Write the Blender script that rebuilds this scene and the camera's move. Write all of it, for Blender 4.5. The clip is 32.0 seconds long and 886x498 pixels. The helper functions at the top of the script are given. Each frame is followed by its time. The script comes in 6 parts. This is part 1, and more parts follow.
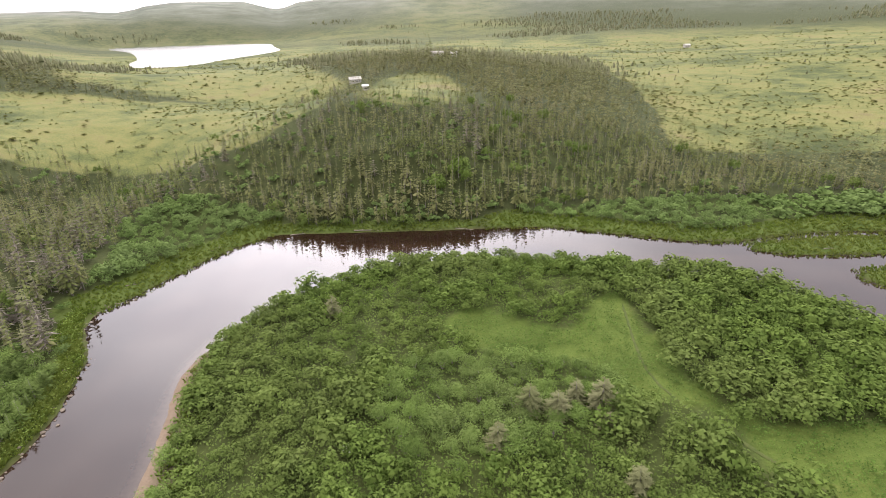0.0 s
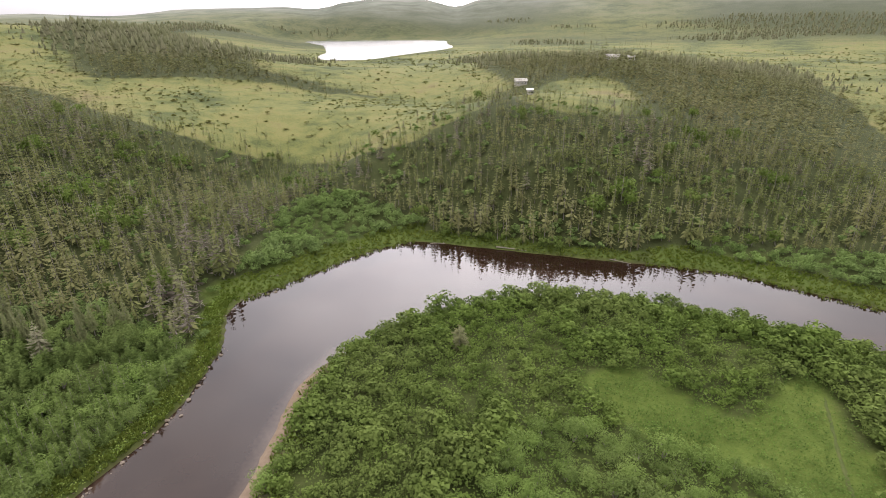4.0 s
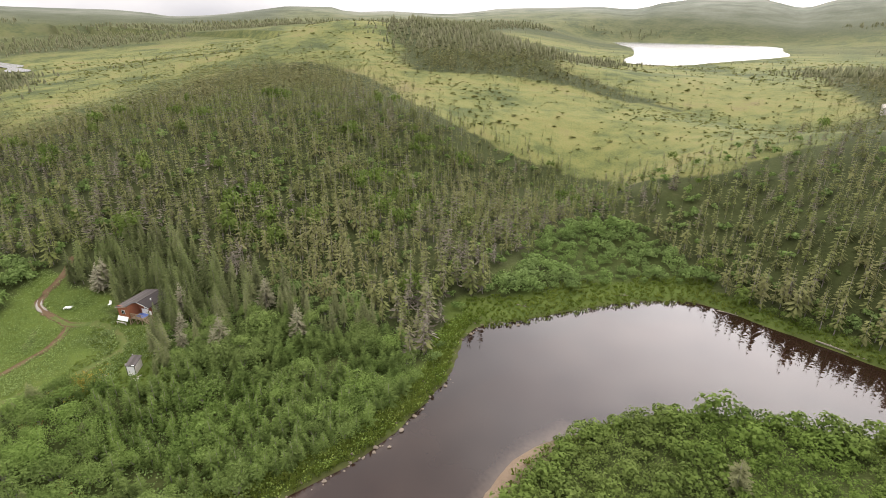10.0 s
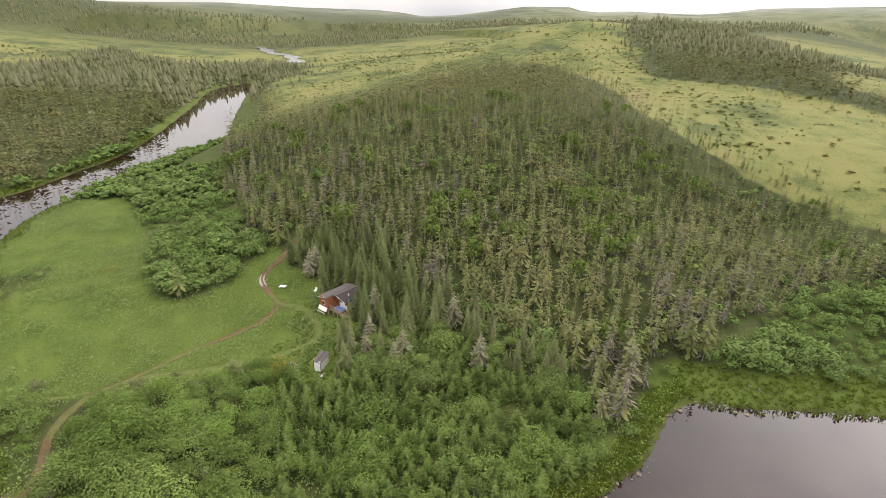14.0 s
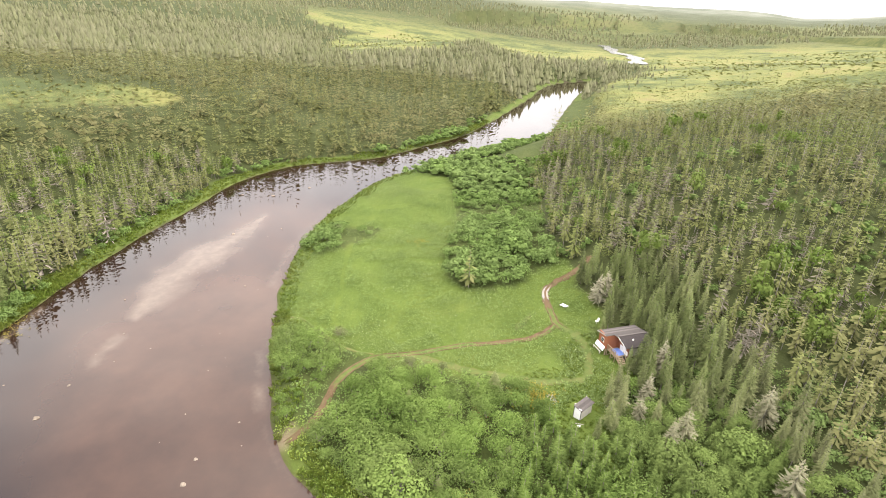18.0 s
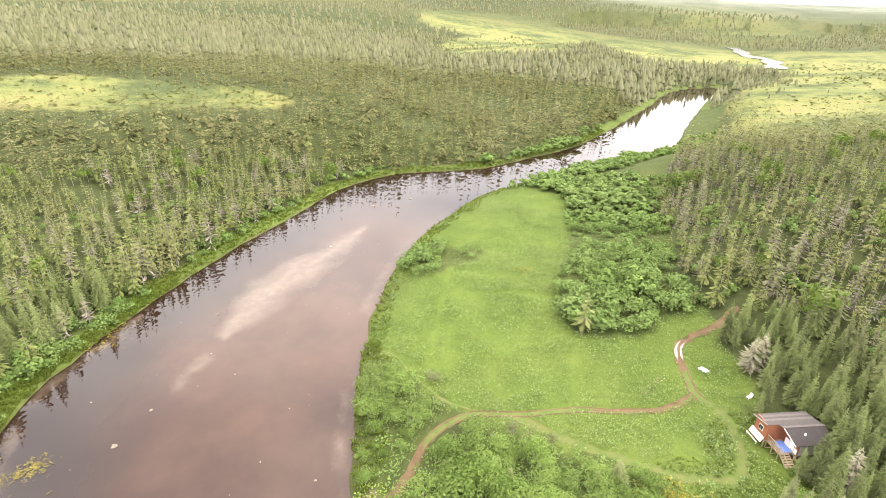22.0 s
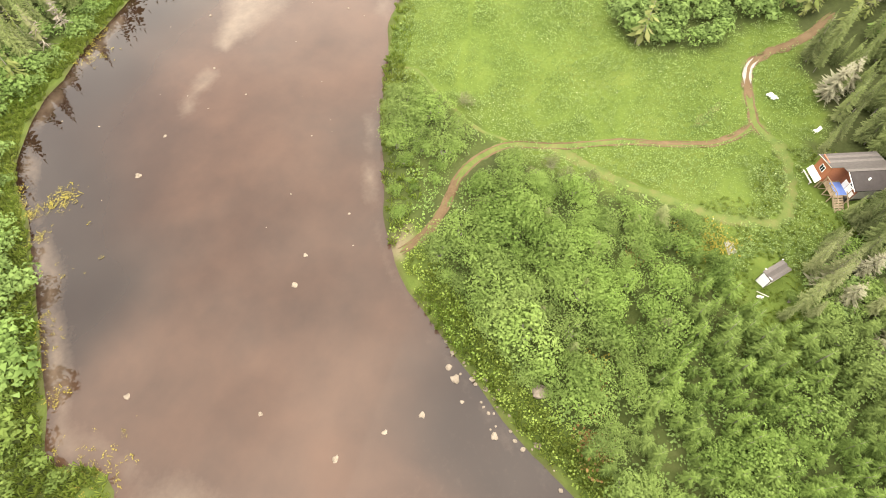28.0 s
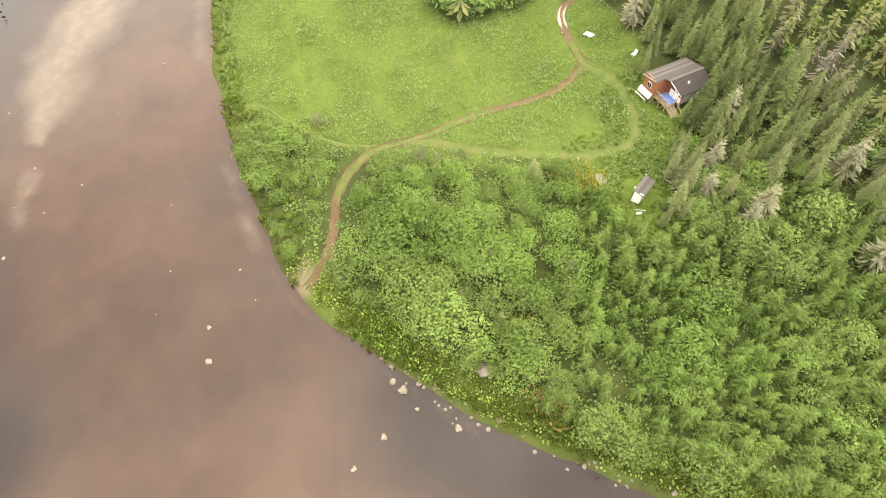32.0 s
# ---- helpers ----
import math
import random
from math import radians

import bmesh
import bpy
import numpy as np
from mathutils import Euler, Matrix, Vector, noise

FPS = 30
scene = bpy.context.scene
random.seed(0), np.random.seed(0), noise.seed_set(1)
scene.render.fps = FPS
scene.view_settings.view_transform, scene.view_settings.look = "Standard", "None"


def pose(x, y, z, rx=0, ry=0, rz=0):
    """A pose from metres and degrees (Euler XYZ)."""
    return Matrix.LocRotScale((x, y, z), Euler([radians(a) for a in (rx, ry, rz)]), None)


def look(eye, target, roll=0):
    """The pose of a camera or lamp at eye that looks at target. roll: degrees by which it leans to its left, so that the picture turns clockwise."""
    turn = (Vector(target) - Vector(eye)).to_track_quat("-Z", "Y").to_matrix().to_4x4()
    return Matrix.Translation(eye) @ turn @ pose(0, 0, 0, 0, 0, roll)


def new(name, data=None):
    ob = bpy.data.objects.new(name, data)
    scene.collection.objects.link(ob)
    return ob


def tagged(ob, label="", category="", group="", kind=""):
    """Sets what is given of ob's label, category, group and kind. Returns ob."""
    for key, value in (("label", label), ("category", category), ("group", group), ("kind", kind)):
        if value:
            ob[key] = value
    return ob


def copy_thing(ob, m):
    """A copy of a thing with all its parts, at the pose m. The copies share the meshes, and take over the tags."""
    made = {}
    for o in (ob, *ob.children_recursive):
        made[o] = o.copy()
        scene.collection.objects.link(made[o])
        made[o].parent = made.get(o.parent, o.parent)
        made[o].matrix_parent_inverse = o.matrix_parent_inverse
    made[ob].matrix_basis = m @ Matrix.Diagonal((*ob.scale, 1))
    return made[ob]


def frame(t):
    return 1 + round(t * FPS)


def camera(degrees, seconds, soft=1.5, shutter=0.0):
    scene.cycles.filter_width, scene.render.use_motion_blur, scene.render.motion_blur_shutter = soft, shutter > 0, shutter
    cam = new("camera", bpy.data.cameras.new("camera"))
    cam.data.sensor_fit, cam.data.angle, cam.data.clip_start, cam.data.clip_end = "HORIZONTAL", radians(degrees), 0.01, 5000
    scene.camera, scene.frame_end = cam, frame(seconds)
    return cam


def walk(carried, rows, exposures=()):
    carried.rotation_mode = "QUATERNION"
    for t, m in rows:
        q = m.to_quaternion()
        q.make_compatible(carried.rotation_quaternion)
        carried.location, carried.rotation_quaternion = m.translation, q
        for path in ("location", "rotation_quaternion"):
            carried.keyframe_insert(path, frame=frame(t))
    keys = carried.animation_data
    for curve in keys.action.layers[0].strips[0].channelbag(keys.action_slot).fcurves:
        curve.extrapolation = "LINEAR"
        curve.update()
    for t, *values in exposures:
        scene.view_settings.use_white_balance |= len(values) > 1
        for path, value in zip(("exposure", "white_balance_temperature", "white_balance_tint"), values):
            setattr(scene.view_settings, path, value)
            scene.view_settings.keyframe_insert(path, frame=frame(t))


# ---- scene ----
cam = camera(79.68, 32.0, soft=0.5)
PATH = [
    (0, (0.008, 0.125, 53.221), (-0.047, 1.960, 52.428), -1.86),
    (0.5, (0.007, 1.777, 53.285), (-0.088, 3.611, 52.492), -1.75),
    (1, (-0.040, 3.419, 53.339), (-0.208, 5.248, 52.549), -1.61),
    (1.5, (-0.159, 5.056, 53.403), (-0.406, 6.877, 52.614), -1.47),
    (2, (-0.311, 6.693, 53.449), (-0.633, 8.502, 52.661), -1.33),
    (2.5, (-0.532, 8.310, 53.508), (-0.922, 10.106, 52.720), -1.21),
    (3, (-0.802, 9.892, 53.591), (-1.257, 11.674, 52.804), -1.11),
    (3.5, (-1.119, 11.402, 53.678), (-1.638, 13.166, 52.892), -1.03),
    (5.5, (-2.777, 17.134, 54.035), (-3.586, 18.788, 53.253), -0.73),
    (6, (-3.306, 18.494, 54.156), (-4.196, 20.106, 53.374), -0.78),
    (6.5, (-3.937, 19.795, 54.278), (-4.902, 21.362, 53.496), -0.54),
    (7, (-4.700, 21.045, 54.410), (-5.734, 22.569, 53.630), -0.47),
    (7.5, (-5.595, 22.268, 54.540), (-6.694, 23.745, 53.760), -0.36),
    (8, (-6.599, 23.471, 54.655), (-7.761, 24.900, 53.875), -0.22),
    (8.5, (-7.721, 24.616, 54.702), (-8.938, 25.998, 53.922), -0.07),
    (9, (-8.893, 25.757, 54.723), (-10.165, 27.089, 53.942), 0.07),
    (9.5, (-10.059, 26.844, 54.731), (-11.390, 28.117, 53.951), 0.13),
    (10, (-11.312, 27.881, 54.738), (-12.690, 29.103, 53.957), 0.26),
    (10.5, (-12.674, 28.850, 54.733), (-14.099, 30.016, 53.952), 0.26),
    (11, (-14.083, 29.743, 54.737), (-15.558, 30.843, 53.955), 0.34),
    (11.5, (-15.497, 30.581, 54.754), (-17.019, 31.616, 53.972), 0.36),
    (12, (-16.872, 31.329, 54.805), (-18.448, 32.280, 54.023), 0.44),
    (12.5, (-18.220, 32.006, 54.917), (-19.847, 32.867, 54.135), 0.49),
    (13, (-19.592, 32.578, 55.053), (-21.263, 33.348, 54.269), 0.64),
    (13.5, (-20.931, 33.000, 55.173), (-22.641, 33.679, 54.387), 0.66),
    (15.5, (-26.182, 33.900, 55.545), (-27.993, 34.207, 54.753), 1.24),
    (16, (-27.466, 33.916, 55.629), (-29.291, 34.107, 54.833), 1.29),
    (16.5, (-28.730, 33.791, 55.712), (-30.563, 33.837, 54.913), 1.49),
    (17, (-30.018, 33.558, 55.767), (-31.846, 33.441, 54.963), 1.68),
    (17.5, (-31.321, 33.224, 55.781), (-33.125, 32.929, 54.970), 1.96),
    (18, (-32.636, 32.822, 55.757), (-34.404, 32.364, 54.941), 2.17),
    (18.5, (-33.965, 32.345, 55.728), (-35.692, 31.759, 54.908), 2.23),
    (19, (-35.371, 31.712, 55.706), (-37.070, 31.051, 54.883), 2.17),
    (19.5, (-36.865, 30.933, 55.658), (-38.542, 30.220, 54.833), 2.17),
    (20, (-38.477, 30.053, 55.636), (-40.139, 29.307, 54.812), 1.94),
    (20.5, (-40.129, 29.068, 55.607), (-41.783, 28.303, 54.783), 1.85),
    (21, (-41.842, 27.989, 55.585), (-43.491, 27.213, 54.762), 1.69),
    (21.5, (-43.589, 26.837, 55.556), (-45.235, 26.052, 54.734), 1.58),
    (22, (-45.304, 25.681, 55.549), (-46.948, 24.890, 54.729), 1.43),
    (22.5, (-46.879, 24.488, 55.531), (-48.522, 23.695, 54.711), 1.44),
    (23, (-48.225, 23.349, 55.495), (-49.837, 22.570, 54.603), 1.42),
    (23.5, (-49.378, 22.225, 55.446), (-50.899, 21.495, 54.371), 1.51),
    (24, (-50.405, 21.160, 55.409), (-51.809, 20.493, 54.151), 1.76),
    (24.5, (-51.277, 20.203, 55.343), (-52.548, 19.604, 53.919), 1.97),
    (25, (-51.953, 19.416, 55.299), (-53.075, 18.890, 53.729), 2.23),
    (25.5, (-52.339, 18.885, 55.276), (-53.298, 18.437, 53.579), 2.64),
    (27.5, (-53.163, 18.229, 55.400), (-54.112, 17.755, 53.705), 1.98),
    (28, (-53.296, 18.187, 55.412), (-54.249, 17.721, 53.717), 1.78),
    (28.5, (-53.392, 18.170, 55.440), (-54.368, 17.747, 53.746), 1.16),
    (29, (-53.456, 18.171, 55.470), (-54.457, 17.808, 53.777), 0.61),
    (29.5, (-53.486, 18.170, 55.496), (-54.511, 17.874, 53.804), 0.02),
    (30, (-53.493, 18.186, 55.533), (-54.534, 17.950, 53.842), -0.40),
    (30.5, (-53.520, 18.195, 55.601), (-54.569, 17.997, 53.910), -0.70),
    (31, (-53.575, 18.202, 55.675), (-54.627, 18.034, 53.982), -1.02),
    (31.5, (-53.611, 18.239, 55.731), (-54.667, 18.094, 54.039), -1.13),
    (32, (-53.664, 18.275, 55.795), (-54.723, 18.154, 54.103), -1.44),
]
EXPOSURES = [(0.0, 1.1, 6350, 19), (3.0, 0.8, 6400, 18), (6.0, 0.8, 6400, 18), (9.0, 0.95, 6500, 15.5), (13.0, 0.95, 6600, 14), (16.0, 1.15, 6650, 13), (19.0, 2.0, 6600, 14), (24.0, 2.1, 6900, 11), (25.0, 1.6, 7100, 9), (28.0, 2.07, 7150, 8), (32.0, 1.93, 7200, 7)]
walk(cam, [(t, look(eye, target, roll)) for t, eye, target, roll in PATH], exposures=EXPOSURES)

# ---- light: bright overcast sky with a soft, veiled sun ----
SUN_EL, SUN_AZ = 25.0, -14.0          # degrees; azimuth from +y towards +x
world = bpy.data.worlds.new("overcast_sky")
scene.world = world
world.use_nodes = True
wn, wl = world.node_tree.nodes, world.node_tree.links
wn.clear()
w_out = wn.new("ShaderNodeOutputWorld")
w_bg = wn.new("ShaderNodeBackground")
w_sky = wn.new("ShaderNodeTexSky")
w_sky.sky_type, w_sky.sun_disc = "NISHITA", False
w_sky.sun_elevation, w_sky.sun_rotation = radians(SUN_EL), radians(SUN_AZ)
w_sky.dust_density, w_sky.air_density = 4.0, 1.0
w_hsv = wn.new("ShaderNodeHueSaturation")
w_hsv.inputs["Saturation"].default_value = 0.25
w_co = wn.new("ShaderNodeTexCoord")
w_map = wn.new("ShaderNodeMapping")
w_map.inputs["Scale"].default_value = (1.0, 1.0, 2.2)
w_noise = wn.new("ShaderNodeTexNoise")
w_noise.inputs["Scale"].default_value, w_noise.inputs["Detail"].default_value = 2.3, 6.0
w_ramp = wn.new("ShaderNodeValToRGB")
w_ramp.color_ramp.elements[0].position, w_ramp.color_ramp.elements[1].position = 0.36, 0.64
w_ramp.color_ramp.elements[0].color = (0.55, 0.57, 0.61, 1)
w_ramp.color_ramp.elements[1].color = (1.0, 0.985, 0.96, 1)
w_dot = wn.new("ShaderNodeVectorMath")           # the veiled sun brightens the cloud round it
w_dot.operation = "DOT_PRODUCT"
w_dot.inputs[1].default_value = (math.sin(radians(SUN_AZ)) * math.cos(radians(SUN_EL)), math.cos(radians(SUN_AZ)) * math.cos(radians(SUN_EL)), math.sin(radians(SUN_EL)))
w_glow = wn.new("ShaderNodeMapRange")
w_glow.interpolation_type = "SMOOTHSTEP"
for w_key, w_val in (("From Min", 0.80), ("From Max", 1.0), ("To Min", 11.5), ("To Max", 30.0)):
    w_glow.inputs[w_key].default_value = w_val
wl.new(w_co.outputs["Generated"], w_dot.inputs[0])
wl.new(w_dot.outputs["Value"], w_glow.inputs["Value"])
w_gain = wn.new("ShaderNodeMix")
w_gain.data_type, w_gain.blend_type = "RGBA", "MULTIPLY"
w_gain.inputs["Factor"].default_value = 1.0
w_sep = wn.new("ShaderNodeSeparateXYZ")            # an overcast sky is dimmer towards the horizon
wl.new(w_co.outputs["Generated"], w_sep.inputs["Vector"])
w_rise = wn.new("ShaderNodeMapRange")
for w_key, w_val in (("From Min", 0.0), ("From Max", 1.0), ("To Min", 0.34), ("To Max", 1.5)):
    w_rise.inputs[w_key].default_value = w_val
wl.new(w_sep.outputs["Z"], w_rise.inputs["Value"])
w_both = wn.new("ShaderNodeMath")
w_both.operation = "MULTIPLY"
wl.new(w_glow.outputs["Result"], w_both.inputs[0])
wl.new(w_rise.outputs["Result"], w_both.inputs[1])
wl.new(w_both.outputs["Value"], w_gain.inputs["B"])
w_mix = wn.new("ShaderNodeMix")
w_mix.data_type = "RGBA"
w_mix.inputs["Factor"].default_value = 0.8
wl.new(w_sky.outputs["Color"], w_hsv.inputs["Color"])
wl.new(w_co.outputs["Generated"], w_map.inputs["Vector"])
wl.new(w_map.outputs["Vector"], w_noise.inputs["Vector"])
wl.new(w_noise.outputs["Fac"], w_ramp.inputs["Fac"])
wl.new(w_ramp.outputs["Color"], w_gain.inputs["A"])
wl.new(w_hsv.outputs["Color"], w_mix.inputs["A"])
wl.new(w_gain.outputs["Result"], w_mix.inputs["B"])
wl.new(w_mix.outputs["Result"], w_bg.inputs["Color"])
w_bg.inputs["Strength"].default_value = 0.15
wl.new(w_bg.outputs["Background"], w_out.inputs["Surface"])
sun = new("sun", bpy.data.lights.new("sun", "SUN"))
sun.data.energy, sun.data.angle, sun.data.color = 0.6, radians(150), (1.0, 0.95, 0.86)
sun_dir = Vector((math.sin(radians(SUN_AZ)) * math.cos(radians(SUN_EL)), math.cos(radians(SUN_AZ)) * math.cos(radians(SUN_EL)), math.sin(radians(SUN_EL))))
sun.rotation_euler = sun_dir.to_track_quat("Z", "Y").to_euler()


# ---- materials ----
def nodes_of(name):
    m = bpy.data.materials.new(name)
    m.use_nodes = True
    nt = m.node_tree
    return m, nt, nt.nodes["Principled BSDF"], nt.nodes["Material Output"]


def noise_node(nt, scale, detail=4.0, rough=0.55, vector=None):
    n = nt.nodes.new("ShaderNodeTexNoise")
    n.inputs["Scale"].default_value, n.inputs["Detail"].default_value, n.inputs["Roughness"].default_value = scale, detail, rough
    if vector:
        nt.links.new(vector, n.inputs["Vector"])
    return n.outputs["Fac"]


def ramp_node(nt, fac, stops):
    r = nt.nodes.new("ShaderNodeValToRGB")
    while len(r.color_ramp.elements) < len(stops):
        r.color_ramp.elements.new(0.5)
    for e, (p, c) in zip(r.color_ramp.elements, stops):
        e.position, e.color = p, (*c, 1)
    nt.links.new(fac, r.inputs["Fac"])
    return r.outputs["Color"]


def mix_node(nt, fac, a, b, blend="MIX"):
    m = nt.nodes.new("ShaderNodeMix")
    m.data_type, m.blend_type = "RGBA", blend
    for sock, v in ((m.inputs["Factor"], fac), (m.inputs["A"], a), (m.inputs["B"], b)):
        if isinstance(v, (int, float)):
            sock.default_value = v
        elif isinstance(v, tuple):
            sock.default_value = (*v, 1)
        else:
            nt.links.new(v, sock)
    return m.outputs["Result"]


def math_node(nt, op, a, b=0.0, clamp=False):
    m = nt.nodes.new("ShaderNodeMath")
    m.operation, m.use_clamp = op, clamp
    for sock, v in ((m.inputs[0], a), (m.inputs[1], b)):
        if isinstance(v, (int, float)):
            sock.default_value = v
        else:
            nt.links.new(v, sock)
    return m.outputs[0]


def bump_node(nt, bsdf, height, strength, dist):
    b = nt.nodes.new("ShaderNodeBump")
    b.inputs["Strength"].default_value, b.inputs["Distance"].default_value = strength, dist
    nt.links.new(height, b.inputs["Height"])
    nt.links.new(b.outputs["Normal"], bsdf.inputs["Normal"])


def world_pos(nt):
    return nt.nodes.new("ShaderNodeNewGeometry").outputs["Position"]


def foliage(name, dark, light, grey, grey_share, single=False, glow_share=0.25, own=0.5):
    """Leaves or needles: varies clump by clump and over some metres."""
    m, nt, bsdf, out = nodes_of(name)
    geo = nt.nodes.new("ShaderNodeNewGeometry")
    pos, island = geo.outputs["Position"], geo.outputs["Random Per Island"]
    if single:
        tree = nt.nodes.new("ShaderNodeObjectInfo").outputs["Random"]
    else:
        tree = ramp_node(nt, noise_node(nt, 0.22, 2.0, 0.6, pos), [(0.3, (0, 0, 0)), (0.7, (1, 1, 1))])
    fac = math_node(nt, "ADD", math_node(nt, "MULTIPLY", island, own), math_node(nt, "MULTIPLY", tree, 1 - own))
    col = mix_node(nt, fac, dark, light)
    patch = ramp_node(nt, noise_node(nt, 0.045, 3.0, 0.6, pos), [(0.42, (0, 0, 0)), (0.62, (1, 1, 1))])
    g = math_node(nt, "MULTIPLY", math_node(nt, "ADD", math_node(nt, "MULTIPLY", patch, 0.6), math_node(nt, "MULTIPLY", island, 0.4)), grey_share)
    col = mix_node(nt, g, col, grey)
    nt.links.new(col, bsdf.inputs["Base Color"])
    bsdf.inputs["Roughness"].default_value = 0.75
    bsdf.inputs["Specular IOR Level"].default_value = 0.03
    tr = nt.nodes.new("ShaderNodeBsdfTranslucent")
    nt.links.new(col, tr.inputs["Color"])
    mx = nt.nodes.new("ShaderNodeMixShader")
    mx.inputs["Fac"].default_value = glow_share
    nt.links.new(bsdf.outputs[0], mx.inputs[1])
    nt.links.new(tr.outputs[0], mx.inputs[2])
    nt.links.new(mx.outputs[0], out.inputs["Surface"])
    return m


def plain(name, stops, scale, rough=0.85, bump=0.3, metal=0.0, dist=0.02, vec=None):
    """A surface with colour variation at two scales."""
    m, nt, bsdf, out = nodes_of(name)
    co = vec(nt) if vec else nt.nodes.new("ShaderNodeTexCoord").outputs["Object"]
    n1, n2 = noise_node(nt, scale, 5.0, 0.6, co), noise_node(nt, scale * 6.5, 3.0, 0.6, co)
    fac = math_node(nt, "ADD", math_node(nt, "MULTIPLY", n1, 0.65), math_node(nt, "MULTIPLY", n2, 0.35))
    nt.links.new(ramp_node(nt, fac, stops), bsdf.inputs["Base Color"])
    bsdf.inputs["Roughness"].default_value, bsdf.inputs["Metallic"].default_value = rough, metal
    if vec and rough > 0.5:
        bsdf.inputs["Specular IOR Level"].default_value = 0.08
    if bump:
        bump_node(nt, bsdf, n2, bump, dist)
    return m


M_NEEDLE = foliage("spruce_needles", (0.040, 0.052, 0.014), (0.168, 0.200, 0.055), (0.230, 0.186, 0.107), 0.45)
M_NEEDLE_ONE = foliage("spruce_needles_single", (0.048, 0.064, 0.020), (0.190, 0.232, 0.076), (0.235, 0.205, 0.130), 0.45, single=True, own=0.35)
M_NEEDLE_YOUNG = foliage("young_spruce_needles", (0.031, 0.053, 0.011), (0.134, 0.195, 0.042), (0.135, 0.160, 0.054), 0.5, single=True)
M_NEEDLE_GREY = foliage("grey_spruce_twigs", (0.115, 0.112, 0.052), (0.215, 0.208, 0.112), (0.100, 0.122, 0.036), 0.7)
M_NEEDLE_PALE = foliage("bleached_spruce_twigs", (0.170, 0.155, 0.095), (0.330, 0.305, 0.215), (0.120, 0.138, 0.050), 0.4)
# Far needles paler and greyer, hill needles flatter: distance haze put into colour.
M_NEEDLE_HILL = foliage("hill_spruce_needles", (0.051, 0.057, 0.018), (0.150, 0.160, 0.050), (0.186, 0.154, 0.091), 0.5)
M_NEEDLE_HAZED = foliage("hazed_far_needles", (0.081, 0.087, 0.041), (0.159, 0.167, 0.078), (0.178, 0.158, 0.109), 0.5)
M_LEAF = foliage("alder_leaves", (0.040, 0.068, 0.012), (0.148, 0.214, 0.042), (0.152, 0.172, 0.058), 0.5, glow_share=0.35, own=0.35)
M_LEAF_ONE = foliage("alder_leaves_single", (0.053, 0.088, 0.017), (0.188, 0.276, 0.062), (0.200, 0.222, 0.088), 0.45, single=True, glow_share=0.35, own=0.35)
M_NEEDLE_GREY_LEAF = foliage("grey_willow_leaves", (0.085, 0.098, 0.036), (0.150, 0.165, 0.070), (0.150, 0.135, 0.080), 0.5)
M_WILLOW = foliage("willow_leaves", (0.051, 0.083, 0.020), (0.184, 0.268, 0.070), (0.184, 0.228, 0.090), 0.45, glow_share=0.35, own=0.35)
M_FERN = foliage("point_herb_leaves", (0.022, 0.046, 0.008), (0.120, 0.196, 0.036), (0.105, 0.140, 0.042), 0.4, glow_share=0.35, own=0.65)
M_HERB = foliage("meadow_herbs", (0.034, 0.060, 0.014), (0.225, 0.300, 0.096), (0.205, 0.232, 0.112), 0.5, glow_share=0.35, own=0.7)
M_BANK_HERB = foliage("bank_herbs", (0.105, 0.170, 0.030), (0.255, 0.365, 0.080), (0.290, 0.265, 0.080), 0.4, glow_share=0.4, own=0.6)
M_SEDGE = foliage("bank_sedge", (0.080, 0.130, 0.016), (0.165, 0.215, 0.036), (0.190, 0.190, 0.050), 0.5, glow_share=0.4)
M_HEATH = foliage("bog_heath", (0.089, 0.101, 0.029), (0.169, 0.177, 0.050), (0.180, 0.156, 0.066), 0.5, glow_share=0.2)
M_WEED = foliage("yellow_water_weed", (0.156, 0.130, 0.019), (0.304, 0.254, 0.043), (0.195, 0.163, 0.065), 0.5)
M_RUST = foliage("withered_bracken", (0.11, 0.055, 0.020), (0.21, 0.115, 0.045), (0.12, 0.12, 0.04), 0.5)
M_FLOWER = plain("white_umbels", [(0.3, (0.40, 0.42, 0.26)), (0.7, (0.58, 0.58, 0.42))], 2.0, bump=0)
M_BARK = plain("spruce_bark", [(0.3, (0.10, 0.085, 0.070)), (0.7, (0.22, 0.19, 0.165))], 3.0)
M_DEAD = plain("bleached_dead_wood", [(0.3, (0.125, 0.105, 0.078)), (0.7, (0.25, 0.215, 0.165))], 2.0)
M_ROCK = plain("pale_river_stone", [(0.3, (0.095, 0.076, 0.056)), (0.7, (0.22, 0.18, 0.14))], 1.2, bump=0.6, vec=world_pos)
M_DIRT = plain("rutted_soil", [(0.3, (0.070, 0.044, 0.022)), (0.7, (0.125, 0.084, 0.048))], 0.5, bump=0.6, vec=world_pos)
M_PUDDLE = plain("pale_puddled_clay", [(0.3, (0.15, 0.125, 0.10)), (0.7, (0.24, 0.205, 0.17))], 0.8, rough=0.18, bump=0.05, vec=world_pos)


